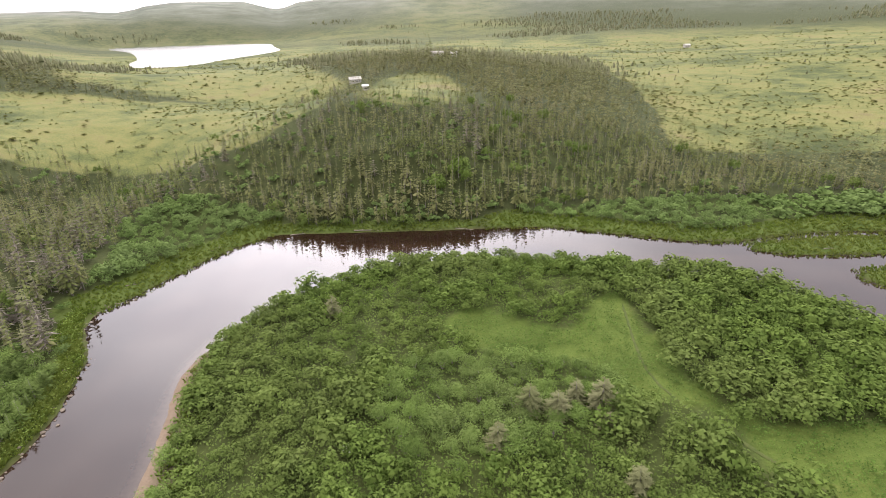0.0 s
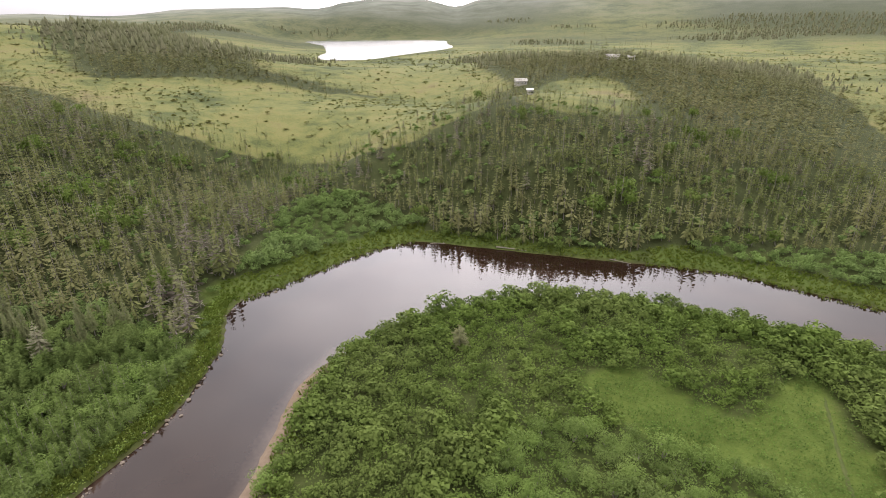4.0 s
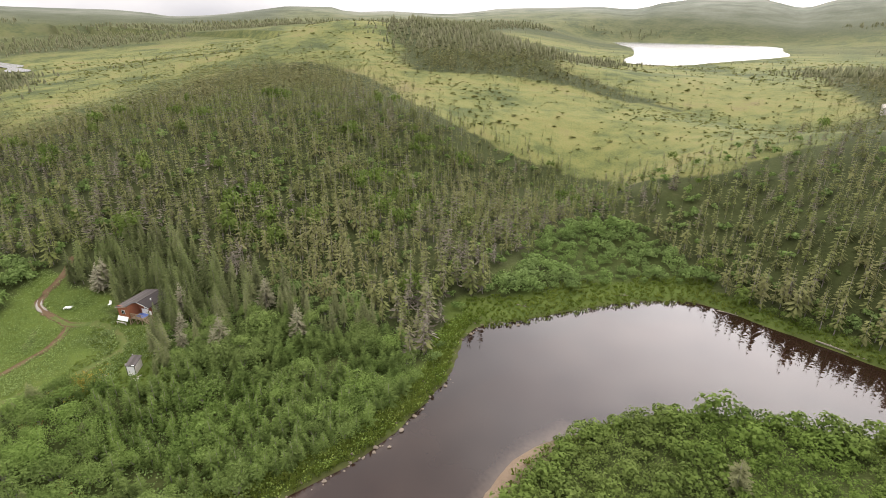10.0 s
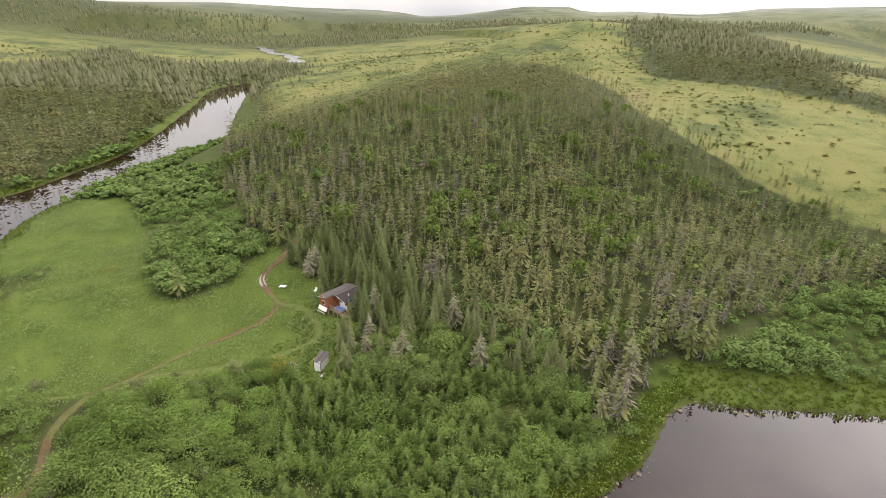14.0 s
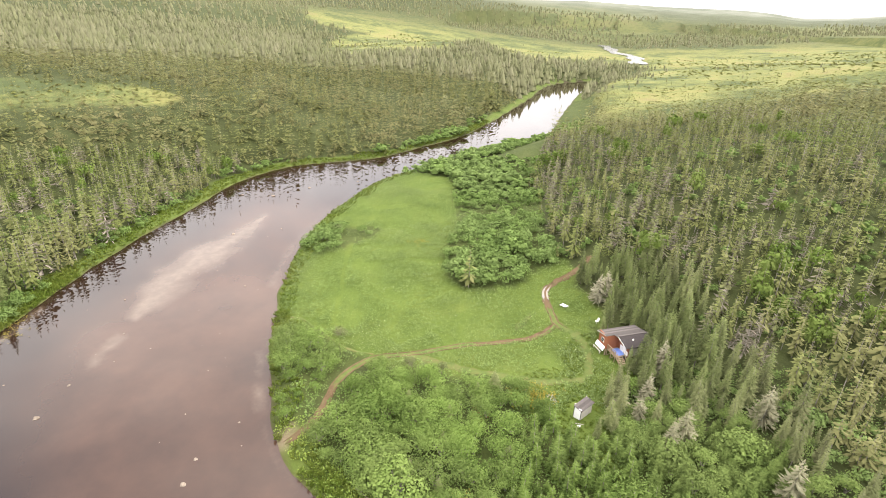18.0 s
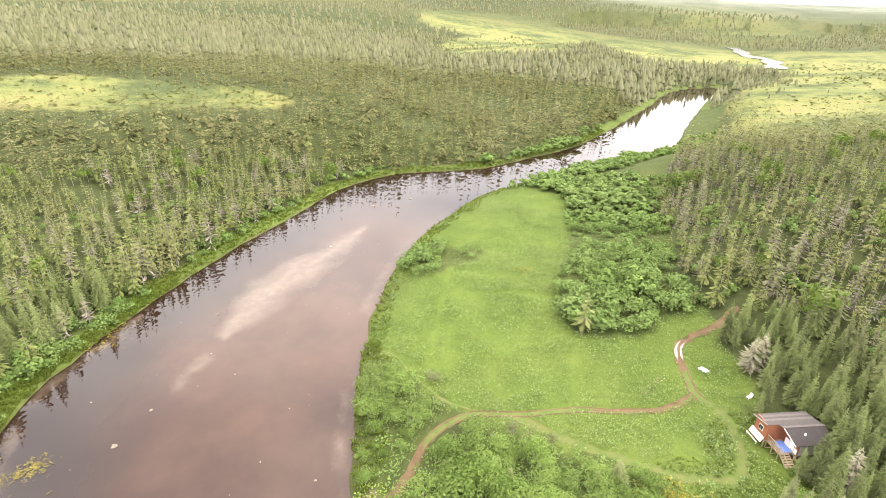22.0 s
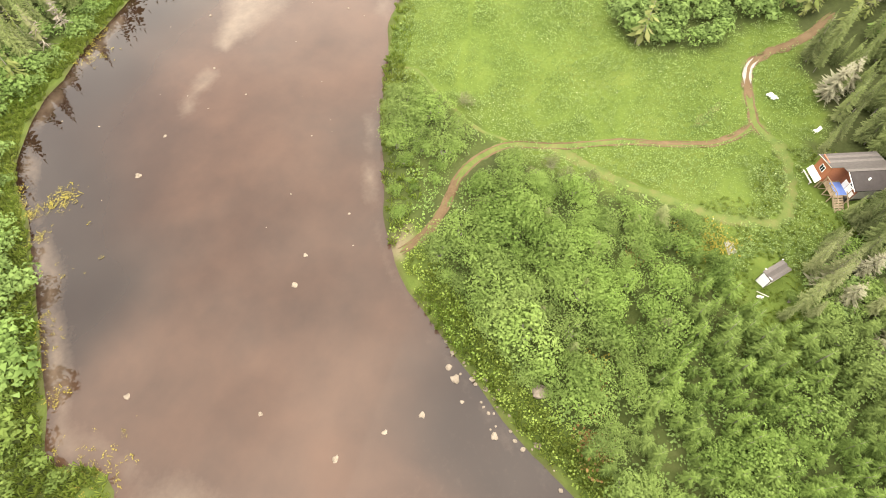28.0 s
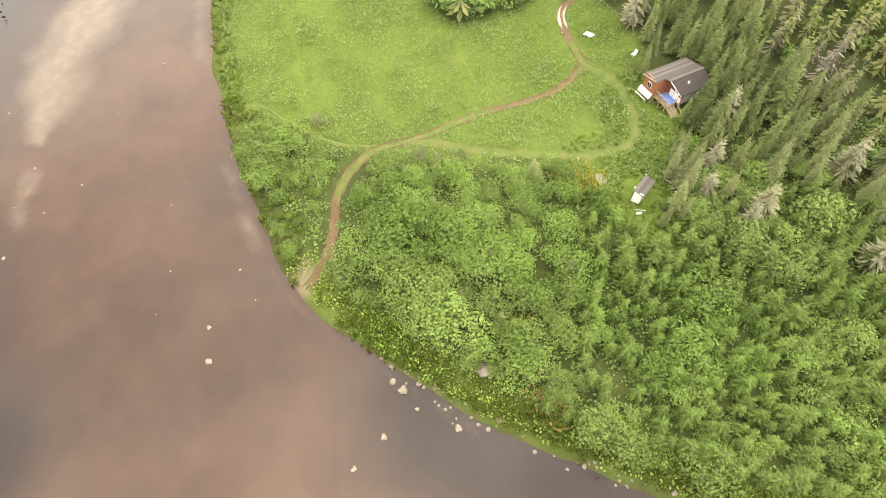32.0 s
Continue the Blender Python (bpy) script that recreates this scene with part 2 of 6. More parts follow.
def ground_material():
    m, nt, bsdf, out = nodes_of("ground_cover")
    pos = world_pos(nt)
    att = nt.nodes.new("ShaderNodeVertexColor")
    att.layer_name = "cover"
    sep = nt.nodes.new("ShaderNodeSeparateColor")
    nt.links.new(att.outputs["Color"], sep.inputs["Color"])
    fine, mid, big = noise_node(nt, 1.4, 5.0, 0.65, pos), noise_node(nt, 0.12, 5.0, 0.6, pos), noise_node(nt, 0.018, 4.0, 0.6, pos)
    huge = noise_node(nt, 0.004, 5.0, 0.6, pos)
    both = math_node(nt, "ADD", math_node(nt, "MULTIPLY", fine, 0.45), math_node(nt, "MULTIPLY", mid, 0.55))
    forest = ramp_node(nt, both, [(0.30, (0.024, 0.029, 0.010)), (0.55, (0.042, 0.050, 0.016)), (0.75, (0.070, 0.066, 0.030))])
    meadow = ramp_node(nt, both, [(0.30, (0.048, 0.073, 0.013)), (0.55, (0.078, 0.106, 0.020)), (0.75, (0.112, 0.128, 0.030))])
    bogmix = math_node(nt, "ADD", math_node(nt, "MULTIPLY", both, 0.5), math_node(nt, "MULTIPLY", big, 0.5))
    bog = ramp_node(nt, bogmix, [(0.40, (0.042, 0.054, 0.018)), (0.455, (0.070, 0.082, 0.026)), (0.50, (0.108, 0.116, 0.036)), (0.56, (0.145, 0.139, 0.046)), (0.63, (0.128, 0.104, 0.048))])
    sand = ramp_node(nt, both, [(0.3, (0.125, 0.088, 0.058)), (0.7, (0.205, 0.155, 0.108))])
    col = mix_node(nt, sep.outputs["Green"], forest, meadow)
    col = mix_node(nt, sep.outputs["Blue"], col, bog)
    # Distance haze put into the far ground's colour, mottled like wood and barrens.
    haze_tone = ramp_node(nt, math_node(nt, "ADD", math_node(nt, "MULTIPLY", huge, 0.6), math_node(nt, "MULTIPLY", big, 0.4)),
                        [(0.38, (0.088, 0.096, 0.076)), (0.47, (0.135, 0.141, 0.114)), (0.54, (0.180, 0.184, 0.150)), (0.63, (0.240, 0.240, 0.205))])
    col = mix_node(nt, att.outputs["Alpha"], col, haze_tone)
    bed_att = nt.nodes.new("ShaderNodeAttribute")
    bed_att.attribute_name = "bed"
    bed = ramp_node(nt, math_node(nt, "ADD", math_node(nt, "MULTIPLY", mid, 0.5), math_node(nt, "MULTIPLY", big, 0.5)), [(0.36, (0.024, 0.014, 0.009)), (0.62, (0.050, 0.033, 0.024))])
    col = mix_node(nt, bed_att.outputs["Fac"], col, bed)
    col = mix_node(nt, sep.outputs["Red"], col, sand)
    nt.links.new(col, bsdf.inputs["Base Color"])
    bsdf.inputs["Roughness"].default_value, bsdf.inputs["Specular IOR Level"].default_value = 0.95, 0.1
    dry = math_node(nt, "SUBTRACT", 1.0, bed_att.outputs["Fac"], True)
    bump_node(nt, bsdf, math_node(nt, "MULTIPLY", both, dry), 0.9, 0.5)
    return m


def water_material(name, deep, sand, gloss=0.02):
    """Peat-stained water, paler over the sandy shoals, with the banks' dark reflection painted in; mirrors the sky and
    the banks.
    """
    m, nt, bsdf, out = nodes_of(name)
    pos = world_pos(nt)
    big, mid = noise_node(nt, 0.02, 4.0, 0.55, pos), noise_node(nt, 0.11, 5.0, 0.6, pos)
    both = math_node(nt, "ADD", math_node(nt, "MULTIPLY", big, 0.65), math_node(nt, "MULTIPLY", mid, 0.35))
    dark_att = nt.nodes.new("ShaderNodeAttribute")
    dark_att.attribute_name = "painted_dark"
    stain = ramp_node(nt, both, [(0.36, tuple(0.62 * c for c in deep)), (0.50, deep), (0.66, tuple(1.55 * c for c in deep))])
    att = nt.nodes.new("ShaderNodeAttribute")
    att.attribute_name = "shoal"
    fine = noise_node(nt, 0.5, 5.0, 0.6, pos)
    pale = ramp_node(nt, fine, [(0.3, tuple(0.7 * c for c in sand)), (0.7, sand)])
    fac = math_node(nt, "MULTIPLY", att.outputs["Fac"], math_node(nt, "ADD", 0.55, math_node(nt, "MULTIPLY", mid, 0.9)), True)
    grain = noise_node(nt, 1.6, 4.0, 0.65, pos)
    fac = ramp_node(nt, math_node(nt, "ADD", fac, math_node(nt, "MULTIPLY", math_node(nt, "SUBTRACT", grain, 0.5), 0.35)), [(0.06, (0, 0, 0)), (0.35, (0.35, 0.35, 0.35)), (0.85, (1, 1, 1))])
    # the banks' dark reflection, put into the water's own colour
    stain = mix_node(nt, math_node(nt, "MULTIPLY", dark_att.outputs["Fac"], 0.85), stain, tuple(c * k for c, k in zip(deep, (0.20, 0.19, 0.20))))
    nt.links.new(mix_node(nt, fac, stain, pale), bsdf.inputs["Base Color"])
    bsdf.inputs["Roughness"].default_value, bsdf.inputs["IOR"].default_value = gloss, 1.34
    return m


M_GROUND = ground_material()
M_WATER = water_material("peat_brown_water", (0.043, 0.0225, 0.0138), (0.108, 0.077, 0.055))
M_LAKE = water_material("pale_lake_water", (0.030, 0.026, 0.022), (0.1, 0.09, 0.07), 0.2)


# ---- mesh helpers ----
def mesh_of(name, v, t, material, smooth=False):
    """A mesh from arrays of vertices and triangles."""
    me = bpy.data.meshes.new(name)
    v, t = np.ascontiguousarray(v, np.float32), np.ascontiguousarray(t, np.int32)
    me.vertices.add(len(v))
    me.vertices.foreach_set("co", v.ravel())
    me.loops.add(t.size)
    me.loops.foreach_set("vertex_index", t.ravel())
    me.polygons.add(len(t))
    me.polygons.foreach_set("loop_start", np.arange(0, t.size, 3, dtype=np.int32))
    if smooth:
        me.polygons.foreach_set("use_smooth", np.ones(len(t), bool))
    me.update(calc_edges=True)
    me.materials.append(material)
    return me


def part(name, data, parent, material=None, label=""):
    """One mesh object under a thing or a part; data is a mesh or a bmesh."""
    if isinstance(data, bmesh.types.BMesh):
        me = bpy.data.meshes.new(name)
        data.to_mesh(me)
        data.free()
        me.materials.append(material)
        data = me
    ob = new(name, data)
    if parent:
        ob.parent = parent
    return tagged(ob, label)


def spread(template, pos, size, turn, squash=None, lean=None):
    """Copies of a template (vertices, triangles) at many places, joined into arrays."""
    v, t = template
    k, n = len(pos), len(v)
    c, s = np.cos(turn)[:, None], np.sin(turn)[:, None]
    w = (squash if squash is not None else np.ones(k))[:, None] * size[:, None]
    x, y, z = v[None, :, 0] * w, v[None, :, 1] * w, v[None, :, 2] * size[:, None]
    out = np.stack([x * c - y * s, x * s + y * c, z], -1)
    if lean is not None:
        out[..., :2] += out[..., 2:] * lean[:, None, :]
    out += pos[:, None, :]
    tri = t[None] + (np.arange(k) * n)[:, None, None]
    return out.reshape(-1, 3), tri.reshape(-1, 3)


def joined(pieces):
    vs, ts, n = [], [], 0
    for v, t in pieces:
        vs.append(v), ts.append(t + n)
        n += len(v)
    return np.concatenate(vs), np.concatenate(ts)


# ---- the lie of the land ----
def curve_through(points, steps=6, closed=False):
    """Catmull-Rom through control points."""
    p = np.array(points, float)
    p = np.vstack([p[-1:], p, p[:2]]) if closed else np.vstack([2 * p[0] - p[1], p, 2 * p[-1] - p[-2]])
    out = []
    for a, b, c, d in zip(p[:-3], p[1:-2], p[2:-1], p[3:]):
        u = (np.arange(steps) / steps)[:, None]
        out.append(0.5 * (2 * b + (c - a) * u + (2 * a - 5 * b + 4 * c - d) * u**2 + (3 * b - a - 3 * c + d) * u**3))
    return np.vstack(out + ([] if closed else [p[-2:-1]]))


def inside(poly, x, y):
    hit = np.zeros(x.shape, bool)
    x0, y0, x1, y1 = poly[:, 0].min(), poly[:, 1].min(), poly[:, 0].max(), poly[:, 1].max()
    near = (x > x0) & (x < x1) & (y > y0) & (y < y1)
    px, py = x[near], y[near]
    got = np.zeros(px.shape, bool)
    for (ax, ay), (bx, by) in zip(poly, np.roll(poly, -1, 0)):
        if ay != by:
            got ^= ((ay > py) != (by > py)) & (px < (bx - ax) * (py - ay) / (by - ay) + ax)
    hit[near] = got
    return hit


def far_from(line, x, y, closed=False):
    """The distance to a polyline."""
    best = np.full(x.shape, 1e9)
    ends = np.roll(line, -1, 0) if closed else line[1:]
    for (ax, ay), (bx, by) in zip(line, ends):
        dx, dy = bx - ax, by - ay
        u = np.clip(((x - ax) * dx + (y - ay) * dy) / (dx * dx + dy * dy + 1e-9), 0, 1)
        best = np.minimum(best, (x - ax - u * dx) ** 2 + (y - ay - u * dy) ** 2)
    return np.sqrt(best)


def lattice(i, j, seed):
    n = (i * 374761393 + j * 668265263 + seed * 974711) & 0xFFFFFFFF
    n = ((n ^ (n >> 13)) * 1274126177) & 0xFFFFFFFF
    return ((n ^ (n >> 16)) & 0xFFFF) / 65535.0


def value_noise(x, y, cell, seed=0, octaves=3):
    """Smooth noise, about -1 to 1, of so many metres a cell."""
    total, amp, norm = np.zeros(x.shape), 1.0, 0.0
    for o in range(octaves):
        u, w = x / cell * 2**o, y / cell * 2**o
        i, j = np.floor(u).astype(np.int64), np.floor(w).astype(np.int64)
        f, g = u - i, w - j
        f, g = f * f * (3 - 2 * f), g * g * (3 - 2 * g)
        a, b = lattice(i, j, seed + o), lattice(i + 1, j, seed + o)
        c, d = lattice(i, j + 1, seed + o), lattice(i + 1, j + 1, seed + o)
        total += amp * ((a * (1 - f) + b * f) * (1 - g) + (c * (1 - f) + d * f) * g)
        norm += amp
        amp *= 0.5
    return total / norm * 2 - 1


def step(a, b, v):
    u = np.clip((v - a) / (b - a), 0, 1)
    return u * u * (3 - 2 * u)


# The river's two banks, from far upstream to downstream.
BANK_CABIN = [(-548, 52), (-520, 33), (-487, 24.5), (-444, 21), (-362, 16.5), (-312, 14), (-275, -5), (-242, -19.5), (-213, -31.5), (-197, -36), (-165, -36.8),
              (-145, -33.6), (-125, -27.5), (-113, -22), (-102, -16.5), (-89.5, -8.8), (-83, -4.3), (-76.5, 3.5), (-72.5, 11), (-68, 20.5), (-63.4, 35),
              (-60.8, 46.5), (-60.8, 60), (-65, 75.5), (-74.3, 91), (-69.5, 102), (-64, 116), (-55.7, 129.5), (-46, 135.5), (-9, 136),
              (23.5, 137), (47.2, 129), (68, 124), (92, 129), (130, 128), (210, 120), (330, 100)]
BANK_POINT = [(330, 0), (200, 20), (110, 42), (86, 60), (76, 79), (67, 94.7), (57, 103), (40, 110), (12, 116), (-9.4, 115), (-22, 109),
              (-33, 101.5), (-40.5, 91), (-45, 76), (-42.5, 62), (-39, 48), (-36.5, 30), (-35.5, 8), (-39, -9), (-43.6, -18.4), (-53.8, -31.8),
              (-61.4, -42), (-69, -53.5), (-78, -60), (-88, -63.2), (-103, -67.5), (-128, -73), (-147, -75.5), (-166, -77.5), (-185, -79.5), (-206, -74), (-219, -62),
              (-234, -47), (-260, -36.5), (-291, -25), (-355, -17), (-438, -10), (-500, -7), (-545, 4), (-575, 28)]
RIVER = np.vstack([curve_through(BANK_CABIN), curve_through(BANK_POINT)])
ISLES = [curve_through(p, 6, True) for p in (
    [(72, 121), (77, 116.2), (88, 115), (104, 116), (118, 119), (110, 124), (90, 125.2)],
    [(86.5, 105), (88.5, 99), (97, 97), (106, 101), (99, 107)],
    [(-43.5, -18.5), (-46, -16.4), (-46.4, -12.4), (-43, -9.8), (-40.5, -13)])]
FAR_REACH = curve_through([(-722, 80), (-790, 82), (-865, 80), (-935, 58), (-1040, 52), (-1150, 42)])
FAR_REACH_Z = 8.0
LAKE_Z = 16.0
LAKE = curve_through([(-425, 748), (-560, 970), (-747, 1222), (-610, 1268), (-420, 1245), (-330, 1040), (-277, 900), (-270, 800), (-276, 709), (-278, 640), (-284, 588), (-316, 580), (-343, 592),
                      (-385, 660)], 6, True)

# Heights of the land: x, y, metres.
LAND_NEAR = [(-30, 190, 23), (-33, 152, 13), (-5, 165, 14), (25, 185, 12), (-60, 160, 7), (-97, 172, 5), (-121, 132, 4), (-164, 165, 19),
             (-177, 66, 20), (-140, 95, 15), (-126, 44, 5.2), (-113, 44, 3.8), (-98, 38, 3.8), (-118, 30, 2.6), (-85, 48, 4.0), (-78, 75, 3.5),
             (-92, 105, 5), (-100, 5, 1.6), (-150, 0, 1.8), (-85, 15, 2.2), (-200, 0, 1.8), (-230, 45, 17), (-200, 20, 6), (0, 60, 1.5),
             (40, 75, 1.5), (10, 95, 1.3), (0, 0, 2.5), (35, 155, 3), (90, 165, 3)]
LAND_FAR = [(-80, 290, 13), (-122, 297, 12), (-110, 260, 15), (-91, 171, 9), (-300, 480, 19), (-57, 315, 21), (-36, 228, 27), (-10, 414, 28), (0, 560, 18),
            (100, 470, 12), (112, 309, 9), (107, 221, 5), (286, 702, 13), (350, 480, 22), (180, 305, 10), (185, 240, 7), (-273, 150, 27), (-276, 234, 28),
            (-215, 195, 23), (-246, 342, 29), (-462, 300, 56), (-400, 430, 46), (-382, 520, 27), (-365, 590, 18), (-335, 105, 20), (-330, 70, 15),
            (-362, 68, 12), (-560, 190, 28), (-300, 45, 10), (-158, -150, 15), (-172, -235, 25), (-225, -140, 19)]
LAND_WIDE = [(-205, -115, 12), (-240, -370, 30), (-505, -150, 23), (-470, -100, 20), (-610, -106, 27), (-572, -244, 18), (-715, -187, 20), (-820, -420, 52), (-605, -540, 54),
             (-1500, -330, 85), (-1230, 200, 32), (-1100, 50, 6), (-760, 85, 8), (-600, 40, 4), (-870, 480, 53), (-1000, 270, 30), (-300, -60, 6), (200, -200, 25),
             (0, -250, 25), (600, 0, 30), (-120, -120, 6), (-700, 900, 40), (-500, 1700, 40), (300, 900, 22), (0, 750, 17), (-200, 1000, 18), (600, 900, 30),
             (-700, 420, 46), (-260, 650, 17.5), (-420, 1330, 22)]
# Crest of the far ranges: bearing from north (degrees, west is minus) and metres above the river.
CREST = [(-180, 75), (-153, 75), (-120, 92), (-92, 108), (-85, 97), (-78, 93), (-75.5, 85), (-73.7, 74), (-70, 80), (-67, 94), (-63.5, 111), (-59.3, 110), (-57.7, 91),
         (-54, 98), (-48, 87), (-45, 96), (-43, 107), (-40, 110), (-33, 114), (-30, 102), (-28, 124), (-25.5, 135), (-19.6, 134), (-16.5, 103), (-14.6, 127), (-9, 150),
         (0, 158), (20, 150), (45, 130), (90, 95), (180, 75)]
CREST_FAR = 2200.0


def land_height():
    pts = np.array(LAND_NEAR + LAND_FAR + LAND_WIDE + [(r * math.cos(a), r * math.sin(a), 40) for r in (3200, 4600) for a in np.arange(10) * 0.628], float)
    base = lambda r: np.sqrt(r * r + 25.0**2)
    d = np.hypot(pts[:, None, 0] - pts[None, :, 0], pts[:, None, 1] - pts[None, :, 1])
    a = np.zeros((len(pts) + 1,) * 2)
    a[:-1, :-1], a[-1, :-1], a[:-1, -1] = base(d), 1, 1
    weight = np.linalg.solve(a, np.r_[pts[:, 2], 0])

    def height(x, y):
        h = np.full(x.shape, weight[-1])
        for (px, py, _), w in zip(pts, weight):
            h += w * base(np.hypot(x - px, y - py))
        bearing, reach = np.degrees(np.arctan2(x + 20, y - 30)), np.hypot(x + 20, y - 30)
        crest = np.interp(bearing, [c[0] for c in CREST], [c[1] for c in CREST])
        ridge = np.exp(-(((reach - CREST_FAR) / np.where(reach < CREST_FAR, 560.0, 900.0)) ** 2))
        h = h * (1 - ridge) + crest * ridge
        return h

    return height


GX = np.concatenate([-270 - np.cumsum(2.0 * 1.042 ** np.arange(1, 110))[::-1], np.arange(-270, 112, 2.0), 110 + np.cumsum(2.0 * 1.042 ** np.arange(1, 110))])
GY = np.concatenate([-92 - np.cumsum(2.0 * 1.042 ** np.arange(1, 110))[::-1], np.arange(-92, 212, 2.0), 210 + np.cumsum(2.0 * 1.042 ** np.arange(1, 110))])
XX, YY = np.meshgrid(GX, GY)


def shore_distance(x, y):
    """Metres from the river's edge: plus on land, minus in the water. Exact near the river only."""
    out = np.full(x.shape, 400.0)
    m = (x > -700) & (x < 350) & (y > -300) & (y < 350)
    px, py = x[m], y[m]
    d = far_from(RIVER, px, py, True)
    d = np.where(inside(RIVER, px, py), -d, d)
    for isle in ISLES:
        e = far_from(isle, px, py, True)
        e = np.where(inside(isle, px, py), e, -e)
        d = np.maximum(d, e)
    out[m] = d
    return out


SHORE = shore_distance(XX, YY)
BEACH = step(14, 2, np.abs(XX + 44)) * step(34, 46, YY) * step(84, 70, YY)
SHORE_W = SHORE + 0.7 * value_noise(XX, YY, 7.0, 5, 2) + 1.5 * BEACH
FAR_D = far_from(FAR_REACH, XX, YY)
LAKE_IN = inside(LAKE, XX, YY)
RAW = np.maximum(land_height()(XX, YY), 1.2)
RADIUS = np.hypot(XX + 20, YY - 40)
RAW = RAW + value_noise(XX, YY, 60, 11, 3) * np.clip(RAW / 14, 0.1, 1.2) * 1.6 * step(800, 350, RADIUS) + value_noise(XX, YY, 480, 17, 2) * step(900, 1500, RADIUS) * step(2000, 1700, RADIUS) * 13
LAND = np.where(SHORE_W > 0, 0.30 * np.minimum(SHORE_W, 2.6) + (RAW - 0.8) * step(1.5, 30, SHORE_W), 0.30 * np.maximum(SHORE_W, -1.0) - 0.6 * step(1, 6, -SHORE_W))
LAND += 0.18 * value_noise(XX, YY, 5.0, 3, 2) * step(2, 10, SHORE) * step(400, 200, RADIUS)
LAND = np.where(FAR_D < 300, np.minimum(LAND, np.where(FAR_D < 14, FAR_REACH_Z - 0.8, FAR_REACH_Z + 0.2 + (FAR_D - 14) * 0.09)), LAND)
LAND = np.where(FAR_D < 120, np.maximum(LAND, np.where(FAR_D < 14, FAR_REACH_Z - 0.8, FAR_REACH_Z + 0.1)), LAND)
LAKE_D = far_from(LAKE, XX, YY, True)
LAND = np.where(LAKE_IN, LAKE_Z - 1.0, np.where(LAKE_D < 200, np.maximum(LAND * step(0, 200, LAKE_D) + (LAKE_Z + 0.4) * (1 - step(0, 200, LAKE_D)), LAKE_Z + 0.3), LAND))


def from_grid(grid, x, y):
    i = np.clip(np.searchsorted(GX, x) - 1, 0, len(GX) - 2)
    j = np.clip(np.searchsorted(GY, y) - 1, 0, len(GY) - 2)
    u, w = (x - GX[i]) / (GX[i + 1] - GX[i]), (y - GY[j]) / (GY[j + 1] - GY[j])
    return (grid[j, i] * (1 - u) + grid[j, i + 1] * u) * (1 - w) + (grid[j + 1, i] * (1 - u) + grid[j + 1, i + 1] * u) * w


def ground_z(x, y):
    return from_grid(LAND, np.asarray(x, float), np.asarray(y, float))


# ---- what grows where ----
def area(points):
    return curve_through(points, 5, True)


MEADOW = area([(-110, -19), (-123, -24), (-137, -31), (-160, -37.5), (-192, -37), (-215, -28), (-211, -12), (-181, -2), (-161, 5), (-144, 4), (-131, 11),
               (-131, 17), (-139, 27), (-143, 33), (-134, 36), (-124, 42), (-118, 39), (-106, 43), (-99, 42), (-95, 37), (-97, 32), (-103, 27), (-102, 16),
               (-102, 5), (-105, -3)])
POINT_MEADOW = area([(3, 92), (-3, 85), (2, 78), (8, 74), (22, 72), (24, 65), (35, 60), (40, 48), (60, 30), (70, 45), (58, 57), (44, 56), (38, 63),
                     (35.5, 74), (33, 82), (33, 95), (26, 93), (19.5, 83), (10, 87)])
SCRUBS = [area(p) for p in (
    [(-82, 1), (-101, 5), (-102, 16), (-104, 27), (-97, 31), (-93, 27), (-80, 22), (-71, 17), (-74, 9)],
    [(-84, -5), (-86, 0), (-97, 0), (-103, 2), (-105, -3), (-112, -16), (-110, -20), (-96, -12)],
    [(-142, 4), (-152, 12.6), (-150, 30), (-141, 29), (-131, 19), (-132, 11)],
    [(-147, -34), (-158, -21), (-152, -18), (-139, -26)],
    [(-235, -26), (-252, -26), (-275, -17), (-310, 1), (-320, 14), (-245, 19), (-190, 17), (-160, 21), (-150, 30), (-152, 15), (-168, 4), (-180, -2), (-211, -12)],
    [(-79, 97), (-86, 120), (-92, 146), (-69, 150), (-50, 143), (-55, 131), (-66, 119), (-73, 107)],
    [(5, 137), (20, 147), (60, 152), (120, 150), (200, 140), (200, 122), (120, 128), (70, 126), (40, 134)])]
YOUNG = area([(-96, 30), (-95, 37), (-90, 39), (-94, 48), (-97, 57), (-92.5, 64), (-87, 66), (-84.5, 72), (-80, 76), (-73, 73), (-66, 69), (-62, 62), (-61.5, 48), (-64, 36), (-69, 25), (-74, 22), (-82, 23), (-88, 26)])
